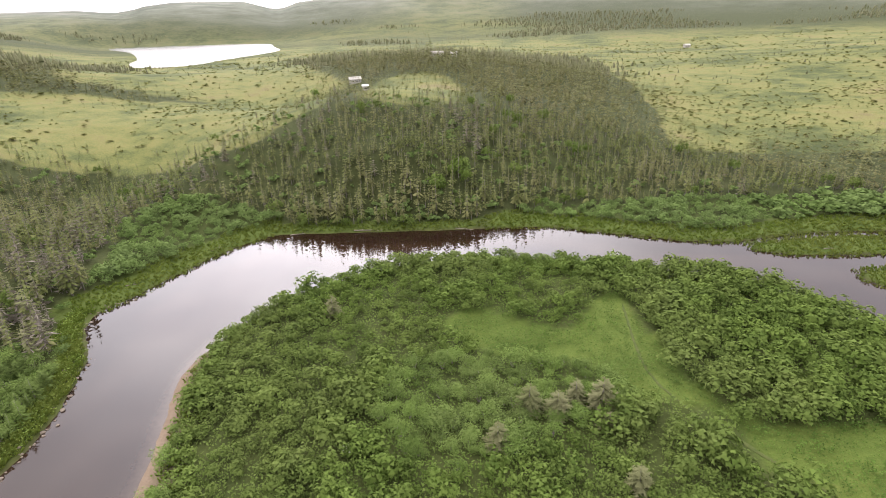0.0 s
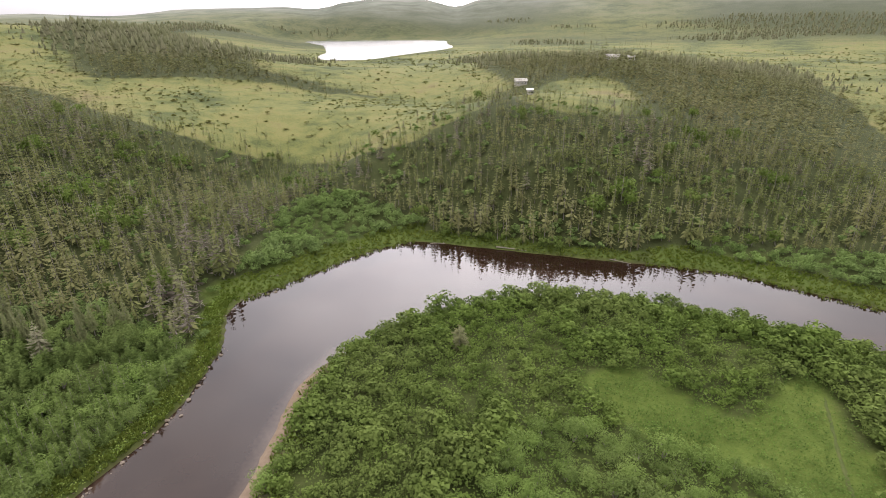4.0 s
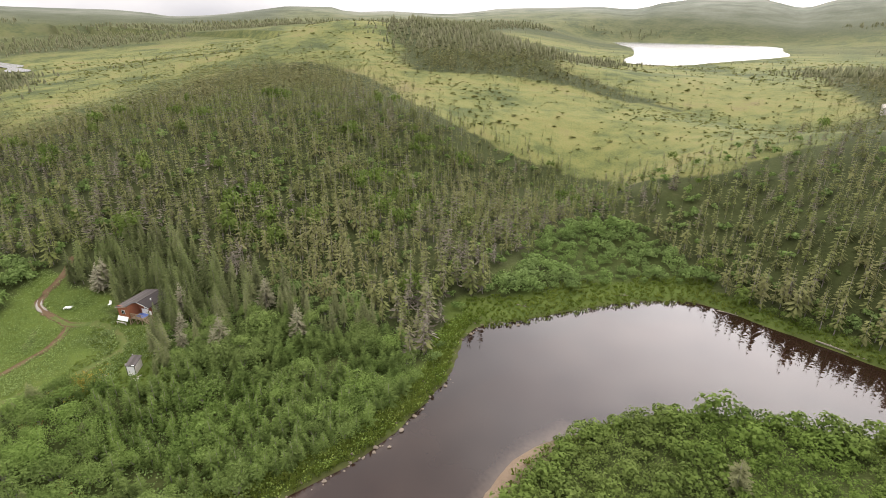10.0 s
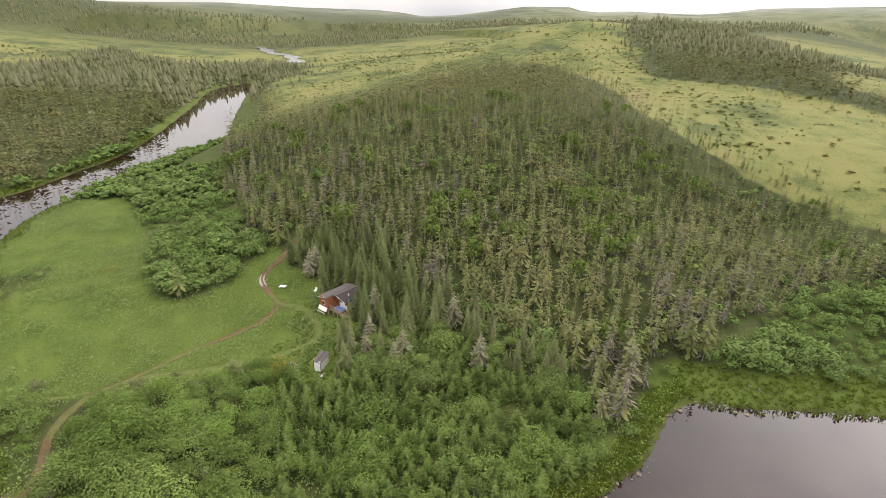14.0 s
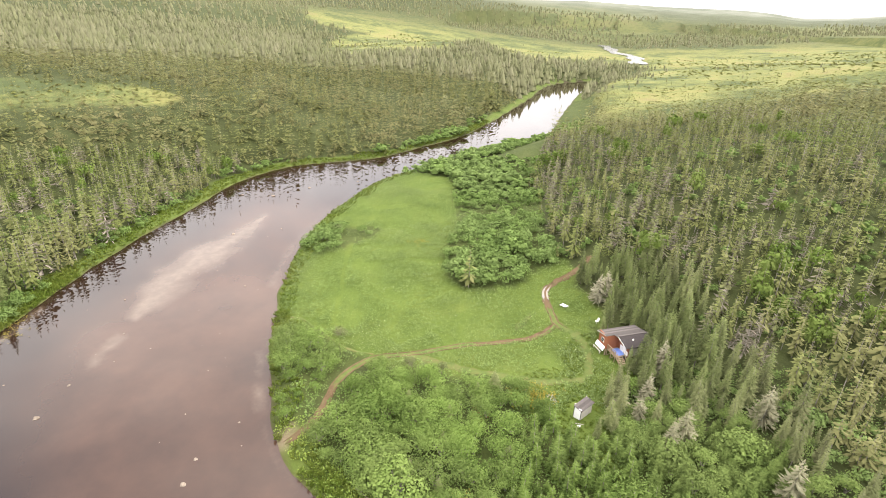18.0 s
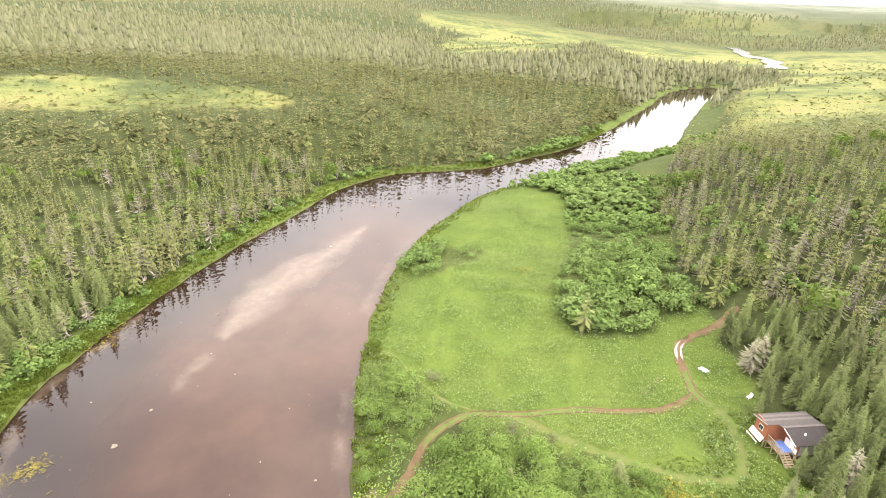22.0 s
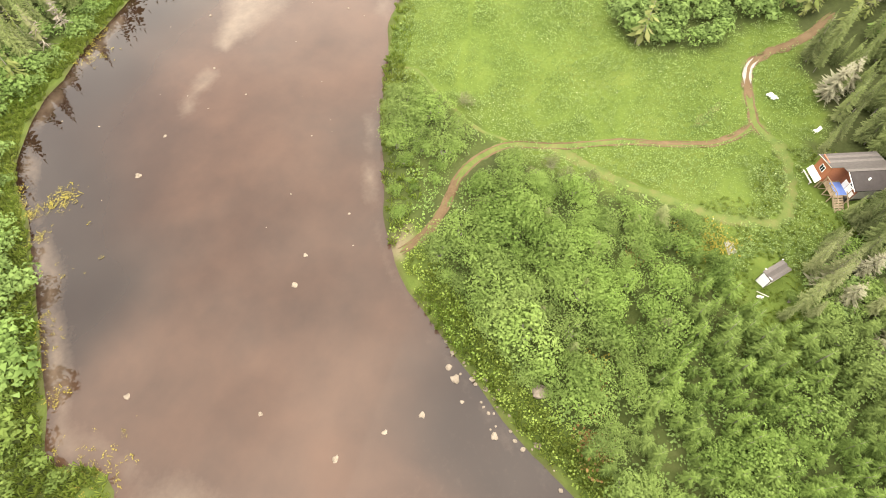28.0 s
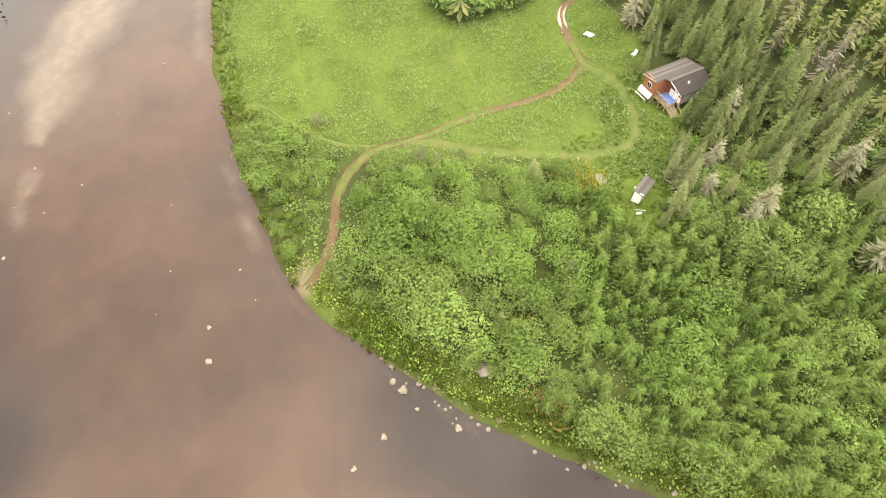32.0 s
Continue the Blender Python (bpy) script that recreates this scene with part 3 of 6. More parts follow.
BOGS = [area(p) for p in (
    [(-322, 38), (-305, 64), (-306, 88), (-330, 120), (-352, 158), (-348, 190), (-322, 210), (-285, 207), (-235, 194), (-215, 183), (-180, 172), (-152, 176), (-128, 190), (-107, 193),
     (-88, 174), (-72, 180), (-62, 196), (-50, 214), (-62, 250), (-80, 290), (-62, 320), (-100, 420), (-180, 600), (-262, 700), (-330, 760), (-420, 690), (-420, 560), (-500, 420),
     (-560, 480), (-800, 560), (-1000, 420), (-955, 226), (-664, 98), (-470, 43), (-418, 35)],
    [(131, 575), (124, 438), (110, 313), (84, 214), (95, 200), (140, 196), (300, 190), (900, 300), (900, 900), (400, 900), (150, 700)],
    [(-41, 313), (-17, 333), (2, 300), (4, 240), (-2, 212), (-18, 203), (-38, 215), (-50, 260)],
    [(-262, 700), (-100, 560), (-20, 620), (60, 560), (131, 590), (400, 900), (0, 900), (-250, 950)],
    [(-120, -210), (-148, -197), (-166, -178), (-193, -157), (-214, -133), (-228, -134), (-230, -161), (-217, -196), (-190, -235), (-150, -262), (-118, -255)],
    [(-477, -207), (-655, -268), (-767, -226), (-840, -165), (-620, -104), (-540, -114), (-463, -140)],
    [(-607, -64), (-900, -82), (-845, -17), (-790, 30), (-669, -5), (-592, -41)])]
RIDGE_WOOD = area([(-380, 305), (-297, 252), (-267, 246), (-236, 279), (-200, 297), (-143, 307), (-184, 320), (-252, 350), (-300, 450), (-329, 558), (-500, 655), (-620, 640), (-560, 480), (-470, 380)])
TRACKS = [curve_through(p, 8) for p in (
    [(-81.4, -1.4), (-83.7, -0.1), (-86.9, 0.5), (-90.3, 0.4), (-94.4, -0.1), (-98.3, 0.5), (-101.8, 2.3), (-103.6, 4.4), (-104.6, 7.1), (-106.2, 10.5), (-110.4, 17.1), (-112.8, 22.7),
     (-115.1, 27.5), (-118.1, 30.5), (-121.4, 32.3)],
    [(-145.7, 37.7), (-139.5, 34.8), (-136.5, 31.7), (-134, 29.8), (-131.5, 29.3), (-127.6, 30.2), (-123.3, 31.7), (-121.2, 32.7), (-118.5, 35.6), (-116, 37.5), (-111.6, 38.5),
     (-107, 38.6), (-104.5, 37.3), (-103.2, 34.3), (-102.5, 31.2), (-102.6, 26.5), (-103.1, 19.3), (-104.6, 11), (-104.6, 7.1)],
    [(-103.6, 3.4), (-104.1, -2.3), (-106.2, -6.9), (-108.2, -10.8), (-110.6, -14.8), (-110.4, -18.4)],
    [(-106.6, -5.5), (-113.3, -9.1), (-122.2, -12), (-133, -16.4), (-152, -23)])]
POINT_PATH = curve_through([(32, 92), (29.6, 72), (31.7, 61.6), (36, 54), (44, 42), (60, 22)], 8)
CABIN_XY, SHED_XY = (-114.5, 44.0), (-96.5, 38.2)


def cover(x, y):
    """Weights of forest, scrub, young spruce, meadow and bog at each place, and the distances to shore and track."""
    wx, wy = x + 2.2 * value_noise(x, y, 14, 21, 2), y + 2.2 * value_noise(x, y, 14, 22, 2)
    far = np.hypot(x + 20, y - 40)
    big = step(150, 400, far)
    wx, wy = wx + big * 12 * value_noise(x, y, 60, 23, 2), wy + big * 12 * value_noise(x, y, 60, 24, 2)
    shore = from_grid(SHORE, x, y)
    point = inside(np.vstack([curve_through(BANK_POINT)[:140], [(-60, -300), (330, -300)]]), x, y) & (y > -45) & (x > -64)
    bog = np.zeros(x.shape, bool)
    for b in BOGS:
        bog |= inside(b, wx, wy)
    bog &= ~inside(RIDGE_WOOD, wx, wy)
    wild = (far > 420) & (value_noise(x, y, 300, 31, 2) > 0.14)
    bog |= wild & (far > 650)
    bog |= (np.hypot((x + 480) / 290, (y - 930) / 420) < 1)
    meadow = inside(MEADOW, wx, wy) | (inside(POINT_MEADOW, wx, wy))
    scrub = point & ~meadow
    for s in SCRUBS:
        scrub |= inside(s, wx, wy) & ~(inside(MEADOW, wx, wy) & (s is not SCRUBS[2]) & (s is not SCRUBS[3]))
    scrub |= ~meadow & (x > -190) & (x < -138) & (y > -8) & (y < 27 + 0.15 * (x + 150))
    north = np.zeros(x.shape, bool)
    near = (x > -430) & (x < -190) & (y > -45) & (y < 60) & (shore > 0) & (shore < np.where(x < -300, 16, 24))
    if near.any():
        north[near] = far_from(curve_through(BANK_CABIN), x[near], y[near]) < 30
    scrub |= north & ~meadow
    scrub |= ~meadow & (x > -101) & (x < -70) & (y > 14) & (y < 30)
    reeds = ~point & (y > np.where(x < -45, 94, 88)) & (y < 152) & ((x < -50) | (x > 8)) & (x > -82) & (x < 140) & (shore < 7 + 3 * value_noise(x, y, 10, 33, 2))
    scrub &= ~reeds
    young = inside(YOUNG, wx, wy) & ~scrub & ~meadow
    return shore, bog & ~meadow & ~scrub, meadow & ~(inside(SCRUBS[2], wx, wy) | inside(SCRUBS[3], wx, wy)), scrub, young, point, far


# ---- ground, water ----
def build_ground():
    ny, nx = XX.shape
    v = np.stack([XX, YY, LAND], -1).reshape(-1, 3)
    i = np.arange((ny - 1) * (nx - 1))
    a = (i // (nx - 1)) * nx + i % (nx - 1)
    t = np.concatenate([np.stack([a, a + 1, a + nx + 1], 1), np.stack([a, a + nx + 1, a + nx], 1)])
    me = mesh_of("ground", v, t, M_GROUND, True)
    x, y = XX.ravel(), YY.ravel()
    shore, bog, meadow, scrub, young, point, far = cover(x, y)
    col = np.zeros((len(v), 4), np.float32)
    # alpha: share of the painted haze, growing with distance
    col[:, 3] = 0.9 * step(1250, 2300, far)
    soft = 0.5 + 0.5 * value_noise(x, y, 6, 41, 2)
    col[:, 1] = np.where(meadow, 1.0, np.where(scrub, 0.25, np.where(young, 0.2, 0.0)))
    bank = (shore > -1) & (shore < np.where((y > 88) & (y < 152) & ~point & ((x < -50) | (x > 8)), 8.5, 5.0) + 4 * (soft - 0.5)) & (~scrub | ((x > -86) & (x < -52) & (y > -3) & ~point))
    col[:, 1] = np.maximum(col[:, 1], bank * 0.75)
    yard = np.maximum(step(8.5, 5.5, np.hypot(x + 99, y - 35)), step(6.5, 3.5, np.hypot((x + 92) / 1.3, y - 40.5)))
    col[:, 1] = np.maximum(col[:, 1], 0.95 * np.maximum(yard, step(8, 5.5, np.hypot(x + 112, y - 42))))
    col[:, 2] = bog * step(1150, 800, far)
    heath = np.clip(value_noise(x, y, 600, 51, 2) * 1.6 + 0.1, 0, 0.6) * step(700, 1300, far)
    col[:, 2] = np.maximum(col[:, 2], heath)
    beach = np.clip(BEACH.ravel() * step(2.4, 0.8, shore) * step(-6, -1.5, shore) * 1.2, 0, 1)
    col[:, 0] = beach
    col[:, 0] = np.maximum(col[:, 0], 0.9 * step(2.1, 0.9, np.hypot(x + 82.8, y + 1.8)))
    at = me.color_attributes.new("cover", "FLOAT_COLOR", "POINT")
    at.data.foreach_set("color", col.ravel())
    wet = me.attributes.new("bed", "FLOAT", "POINT")
    wet.data.foreach_set("value", step(0.6, -0.8, SHORE_W.ravel()).astype(np.float32))
    ob = new("ground", me)
    tagged(ob, "rolling boreal ground of forest floor, meadow, bog and river sand", "ground", kind="structure")


SHOAL = curve_through([(-160, -53.6), (-151, -52.4), (-141, -51.7), (-128.4, -51.4), (-117, -50), (-108, -47.6), (-102, -45.6)])
SMALL_SHOAL = curve_through([(-95.5, -43.2), (-91.5, -42.2), (-88, -41.2)])


def shoal_at(x, y):
    """How pale the sandy bottom shows through, 0 to 1."""
    shore = from_grid(SHORE, x, y)
    bar = 1.0 - far_from(SHOAL, x, y) / (5.6 * step(-162, -135, x) * step(-96, -118, x) + 1.2) + 0.5 * value_noise(x * 0.6, y, 4, 61, 4)
    small = 0.62 - far_from(SMALL_SHOAL, x, y) / 2.6 + 0.7 * value_noise(x * 0.6, y, 2.2, 62, 4)
    low = 0.55 - np.hypot((x + 47) / 7.0, (y + 6) / 12.0) + 0.4 * value_noise(x, y, 8, 66, 3)
    edge = 0.30 - np.abs(shore + 2.0) / 3.5 + 0.25 * value_noise(x, y, 8, 63, 2)
    near = np.where((x > -165) & (x < -120) & (y > -48), edge, -1)
    beach = np.where((x > -54) & (x < -35) & (y > 30) & (y < 84), 0.75 + shore / 5.0, -1)
    rim = 0.30 - np.abs(shore + 0.8) / 2.0 + 0.25 * value_noise(x, y, 6, 64, 2)
    drift = 0.35 * value_noise(x, y, 30, 65, 4) - 0.12
    mud = np.where((x > -100) & (x < -40) & (y < -8), 0.42 - np.abs(shore + 1.6) / 3.2 + 0.5 * value_noise(x, y, 5, 67, 3), -1)
    out = np.clip(np.maximum.reduce([bar, small, low, near, beach, mud]), 0, 1)
    return np.maximum(out, 0.5 * np.clip(np.maximum(rim, drift), 0, 1))


def river_sheet():
    gx, gy = np.concatenate([np.arange(-660, -240, 8.0), np.arange(-240, 120, 1.5), np.arange(120, 341, 10.0)]), np.arange(-110, 171, 1.5)
    x, y = np.meshgrid(gx, gy)
    ny, nx = x.shape
    i = np.arange((ny - 1) * (nx - 1))
    a = (i // (nx - 1)) * nx + i % (nx - 1)
    d = from_grid(SHORE_W, x.ravel(), y.ravel())
    keep = (np.minimum.reduce([d[a], d[a + 1], d[a + nx], d[a + nx + 1]]) < 6)
    a = a[keep]
    t = np.concatenate([np.stack([a, a + 1, a + nx + 1], 1), np.stack([a, a + nx + 1, a + nx], 1)])
    used, t = np.unique(t, return_inverse=True)
    v = np.stack([x, y, np.zeros_like(x)], -1).reshape(-1, 3)[used]
    me = mesh_of("river_water", v, t.reshape(-1, 3), M_WATER)
    at = me.attributes.new("shoal", "FLOAT", "POINT")
    at.data.foreach_set("value", shoal_at(v[:, 0], v[:, 1]).astype(np.float32))
    x, y = v[:, 0], v[:, 1]
    off = -from_grid(SHORE, x, y)
    # Where the dark reflection under the banks is painted: along the outer bends.
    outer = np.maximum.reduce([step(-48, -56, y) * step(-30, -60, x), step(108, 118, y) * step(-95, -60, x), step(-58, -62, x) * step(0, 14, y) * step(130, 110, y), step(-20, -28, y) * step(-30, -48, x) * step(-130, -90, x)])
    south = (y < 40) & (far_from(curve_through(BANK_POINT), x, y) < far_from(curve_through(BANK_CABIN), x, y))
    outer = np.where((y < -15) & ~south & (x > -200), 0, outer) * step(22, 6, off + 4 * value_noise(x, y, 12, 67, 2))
    # the bend and the upstream reach are darkened over their whole width
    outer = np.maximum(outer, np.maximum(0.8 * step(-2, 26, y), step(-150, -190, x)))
    at = me.attributes.new("painted_dark", "FLOAT", "POINT")
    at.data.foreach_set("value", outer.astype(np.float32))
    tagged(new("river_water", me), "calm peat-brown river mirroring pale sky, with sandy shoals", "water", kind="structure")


def sheet(name, poly, z, material, label):
    bm = bmesh.new()
    bm.faces.new([bm.verts.new((x, y, z)) for x, y in poly])
    bmesh.ops.triangulate(bm, faces=bm.faces[:])
    me = bpy.data.meshes.new(name)
    bm.to_mesh(me)
    bm.free()
    me.materials.append(material)
    return tagged(new(name, me), label, "water", kind="structure")


build_ground()
river_sheet()
sheet("lake_water", LAKE, LAKE_Z, M_LAKE, "pale lake lying in the bog before hazy hills")
tan = np.gradient(FAR_REACH, axis=0)
tan /= np.hypot(*tan.T)[:, None]
side = np.stack([-tan[:, 1], tan[:, 0]], 1) * (9 + 3 * np.sin(np.arange(len(tan)) * 0.9))[:, None]
sheet("upstream_water", np.vstack([FAR_REACH + side, (FAR_REACH - side)[::-1]]), FAR_REACH_Z, M_LAKE, "bright upstream reach of the river between dark woods")


# ---- plants ----
RNG = np.random.default_rng(7)


def spruce_shape(whorls, per, low, wide, seed, twigs=True, ragged=0.25, droop=0.55, blade=0.07):
    """A spruce crown one metre high: whorls of drooping boughs, folded, with side twigs."""
    r = np.random.default_rng(seed)
    v, t = [], []
    for k in range(whorls):
        f = (k + 0.5 * r.random()) / whorls
        z = low + (0.985 - low) * f
        reach = wide * (1 - f) ** 0.75 * (0.45 + 0.55 * min(1, f / 0.12)) + 0.012
        for b in range(per if f < 0.8 else max(3, per - 3)):
            a = 6.283 * (b + r.random()) / per + k * 1.3
            n = reach * (1 - ragged + 2 * ragged * r.random())
            c, s = math.cos(a), math.sin(a)
            w, drop = (blade if twigs else 0.20) * n + 0.005, n * (droop - 0.75 * f) + 0.02 * r.random() - 0.01
            i = len(v)
            if not twigs:
                v += [(c * n * 0.05, s * n * 0.05, z), (c * n * 0.62 - s * w, s * n * 0.62 + c * w, z - drop * 0.75 - 0.008), (c * n, s * n, z - drop), (c * n * 0.62 + s * w, s * n * 0.62 - c * w, z - drop * 0.75 + 0.006)]
                t += [(i, i + 1, i + 2), (i, i + 2, i + 3)]
                continue
            v += [(0, 0, z), (c * n * 0.5 - s * w, s * n * 0.5 + c * w, z - drop * 0.7 - 0.012), (c * n, s * n, z - drop),
                  (c * n * 0.5 + s * w, s * n * 0.5 - c * w, z - drop * 0.7 - 0.012)]
            t += [(i, i + 1, i + 2), (i, i + 2, i + 3)]
            for along, hand in ((0.25, 1), (0.34, -1), (0.48, 1), (0.56, -1), (0.7, 1), (0.78, -1)):
                g = a + hand * r.uniform(0.5, 0.95)
                m = n * (1.08 - along) * r.uniform(0.5, 0.8)
                x, y, h = c * n * along, s * n * along, z - drop * along * 0.9
                i = len(v)
                v += [(x, y, h), (x + math.cos(g) * m, y + math.sin(g) * m, h - 0.3 * m + 0.012 * r.uniform(-1, 1)), (x + c * n * 0.16, y + s * n * 0.16, h - drop * 0.12)]
                t += [(i, i + 1, i + 2)]
    i = len(v)
    v += [(0.012, 0, 0.93), (-0.006, 0.01, 0.93), (-0.006, -0.01, 0.93), (0, 0, 1.02)]
    t += [(i, i + 1, i + 3), (i + 1, i + 2, i + 3), (i + 2, i, i + 3)]
    return np.array(v), np.array(t)


def trunk_shape(sides, thick, top=0.97):
    a = np.arange(sides) * 6.2832 / sides
    v = np.vstack([np.stack([np.cos(a) * thick, np.sin(a) * thick, np.full(sides, -0.03)], 1), [(0, 0, top)]])
    return v, np.array([(k, (k + 1) % sides, sides) for k in range(sides)])


def cone_shape(seed):
    """A far spruce: three ragged skirts."""
    r = np.random.default_rng(seed)
    v, t = [], []
    for z0, z1, w in ((0.02, 0.7, 0.18), (0.4, 1.0, 0.115)):
        i = len(v)
        v += [(math.cos(k * 1.2566) * w * r.uniform(0.6, 1.3), math.sin(k * 1.2566) * w * r.uniform(0.6, 1.3), z0 + r.uniform(-0.06, 0.06)) for k in range(5)] + [(0, 0, z1)]
        t += [(i + k, i + (k + 1) % 5, i + 5) for k in range(5)]
    return np.array(v), np.array(t)


def twig_shape(whorls, per, low, high, reach, seed):
    """Bare dead boughs: thin slivers."""
    r = np.random.default_rng(seed)
    v, t = [], []
    for k in range(whorls):
        z = low + (high - low) * (k + r.random()) / whorls
        for b in range(per):
            a, n = r.uniform(0, 6.283), reach * r.uniform(0.5, 1.2) * (1.15 - z)
            c, s, i = math.cos(a), math.sin(a), len(v)
            v += [(0, 0, z + 0.012), (0, 0, z - 0.012), (c * n, s * n, z - n * r.uniform(-0.15, 0.45)), (c * n * 0.6 - s * 0.10 * n, s * n * 0.6 + c * 0.10 * n, z - 0.15 * n)]
            t += [(i, i + 1, i + 2), (i, i + 3, i + 2)]
    return np.array(v), np.array(t)


def leaf_shape(count, leaf, seed, lobes=7, flat=0.8):
    """A leafy crown, about one metre high and wide: small leaf sprays on overlapping lobes."""
    r = np.random.default_rng(seed)
    cen = np.stack([r.uniform(-0.32, 0.32, lobes), r.uniform(-0.32, 0.32, lobes), r.uniform(0.38, 0.72, lobes)], 1)
    cen[0] = (0, 0, 0.66)
    rad = r.uniform(0.18, 0.30, lobes)
    k = r.integers(0, lobes, count)
    d = r.normal(size=(count, 3))
    d[:, 2] = np.abs(d[:, 2]) * 0.9 - 0.25
    d /= np.linalg.norm(d, axis=1)[:, None]
    p = cen[k] + d * (rad[k] * r.uniform(0.72, 1.08, count))[:, None]
    p[:, 2] *= flat / 0.8
    n = d * 1.2 + r.normal(size=(count, 3)) * 0.34 + (0, 0, 0.25)
    n /= np.linalg.norm(n, axis=1)[:, None]
    u = np.cross(n, r.normal(size=(count, 3)))
    u /= np.linalg.norm(u, axis=1)[:, None]
    w = np.cross(n, u)
    s = leaf * r.uniform(0.6, 1.35, count)[:, None]
    v = np.stack([p - u * s, p + u * s * 0.6 + w * s * 0.7, p + u * s * 0.6 - w * s * 0.7], 1).reshape(-1, 3)
    t = np.arange(count * 3).reshape(-1, 3)
    return v, t


def stem_shape(stems, seed):
    r = np.random.default_rng(seed)
    v, t = [], []
    for k in range(stems):
        a, n = r.uniform(0, 6.283), r.uniform(0.1, 0.34)
        x, y, z, i = math.cos(a) * n, math.sin(a) * n, r.uniform(0.5, 0.8), len(v)
        v += [(0.02, 0, -0.05), (-0.01, 0.018, -0.05), (-0.01, -0.018, -0.05), (x, y, z)]
        t += [(i, i + 1, i + 3), (i + 1, i + 2, i + 3), (i + 2, i, i + 3)]
    return np.array(v), np.array(t)


def tuft_shape(leaves, seed, width=0.14):
    r = np.random.default_rng(seed)
    v, t = [], []
    for k in range(leaves):
        a, n, h = r.uniform(0, 6.283), r.uniform(0.25, 0.55), r.uniform(0.5, 1.0)
        c, s, i = math.cos(a), math.sin(a), len(v)
        v += [(c * n * 0.1, s * n * 0.1, 0), (c * n * 0.6 - s * width, s * n * 0.6 + c * width, h * 0.9), (c * n, s * n, h * r.uniform(0.55, 1.0)),
              (c * n * 0.6 + s * width, s * n * 0.6 - c * width, h * 0.9)]
        t += [(i, i + 1, i + 2), (i, i + 2, i + 3)]
    return np.array(v), np.array(t)


def broad_leaves(leaves, seed):
    """A clump of broad flat leaves on unseen stalks."""
    r = np.random.default_rng(seed)
    v, t = [], []
    for k in range(leaves):
        a, n, h, w, g = r.uniform(0, 6.283), 0.72 * math.sqrt(r.random()), r.uniform(0.35, 1.0), r.uniform(0.09, 0.17), r.uniform(0, 6.283)
        x, y, i = math.cos(a) * n, math.sin(a) * n, len(v)
        for q in range(4):
            b = g + q * 1.5708
            v.append((x + math.cos(b) * w * (1.15 if q % 2 else 0.8), y + math.sin(b) * w * (1.15 if q % 2 else 0.8), h + r.uniform(-0.16, 0.16)))
        t += [(i, i + 1, i + 2), (i, i + 2, i + 3)]
    return np.array(v), np.array(t)


def strewn(x0, x1, y0, y1, gap):
    x, y = np.meshgrid(np.arange(x0, x1, gap), np.arange(y0, y1, gap))
    x, y = x.ravel(), y.ravel()
    return x + RNG.uniform(-0.62, 0.62, x.size) * gap, y + RNG.uniform(-0.62, 0.62, x.size) * gap


ROADS = TRACKS + [POINT_PATH]


def clear_of(x, y, track=1.7):
    ok = np.ones(x.shape, bool)
    for line in ROADS:
        m = (x > line[:, 0].min() - 4) & (x < line[:, 0].max() + 4) & (y > line[:, 1].min() - 4) & (y < line[:, 1].max() + 4)
        if m.any():
            ok[m] &= far_from(line, x[m], y[m]) > track
    ok &= np.hypot(x - CABIN_XY[0], y - CABIN_XY[1]) > 4.9
    ok &= (np.hypot(x - SHED_XY[0], y - SHED_XY[1]) > 2.8) & (np.hypot(x - SHED_XY[0] - 3.4, y - SHED_XY[1] + 1.6) > 2.6)
    return ok


def seen_side(x, y):
    """Leaves the country that lies behind the whole flight thinly wooded."""
    a = np.degrees(np.arctan2(x + 20, y - 20))
    return ((a < 62) & (a > -165)) | (np.hypot(x + 20, y - 20) < 95)


def stuff(name, pieces, material, label, category):
    v, t = joined(pieces)
    return tagged(new(name, mesh_of(name, v, t, material)), label, category, kind="stuff")


def lay(pts, size, squash=(0.8, 1.2), lean=0.0):
    k = len(pts)
    return dict(pos=pts, size=size, turn=RNG.uniform(0, 6.283, k), squash=RNG.uniform(*squash, k), lean=RNG.normal(0, lean, (k, 2)) if lean else None)


def dealt(shapes, laid):
    """Deals the places out among several shapes."""
    k = RNG.integers(0, len(shapes), len(laid["pos"]))
    return [spread(s, **{key: (None if v is None else v[k == i]) for key, v in laid.items()}) for i, s in enumerate(shapes) if (k == i).any()]


SPRUCE_FINE = [spruce_shape(20, 8, low, wide, 100 + k) for k, (low, wide) in enumerate(((0.10, 0.24), (0.14, 0.20), (0.22, 0.18)))]
SPRUCE_MID = [spruce_shape(9, 6, low, wide, 200 + k, False, 0.42) for k, (low, wide) in enumerate(((0.10, 0.23), (0.2, 0.20), (0.3, 0.18), (0.15, 0.25), (0.25, 0.22)))]
YOUNG_FINE = [spruce_shape(9, 7, 0.04, wide, 140 + k, True, 0.2, 0.22, 0.12) for k, wide in enumerate((0.32, 0.28, 0.36, 0.30))]
SPRUCE_LOW = [spruce_shape(7, 4, 0.05, wide * 0.9, 300 + k, False, 0.45) for k, wide in enumerate((0.22, 0.19, 0.25))]
SPRUCE_FAR = [cone_shape(400 + k) for k in range(4)]
TWIGS = [twig_shape(9, 4, 0.08, 0.7, 0.26, 500 + k) for k in range(3)]
SNAGS = [twig_shape(13, 4, 0.15, 0.98, 0.20, 520 + k) for k in range(3)]
BUSH_FINE = [leaf_shape(1300, 0.031, 600 + k, 14) for k in range(6)]
BUSH_MID = [leaf_shape(225, 0.070, 620 + k, 9) for k in range(6)]
BUSH_LOW = [leaf_shape(75, 0.145, 640 + k, 5) for k in range(4)]
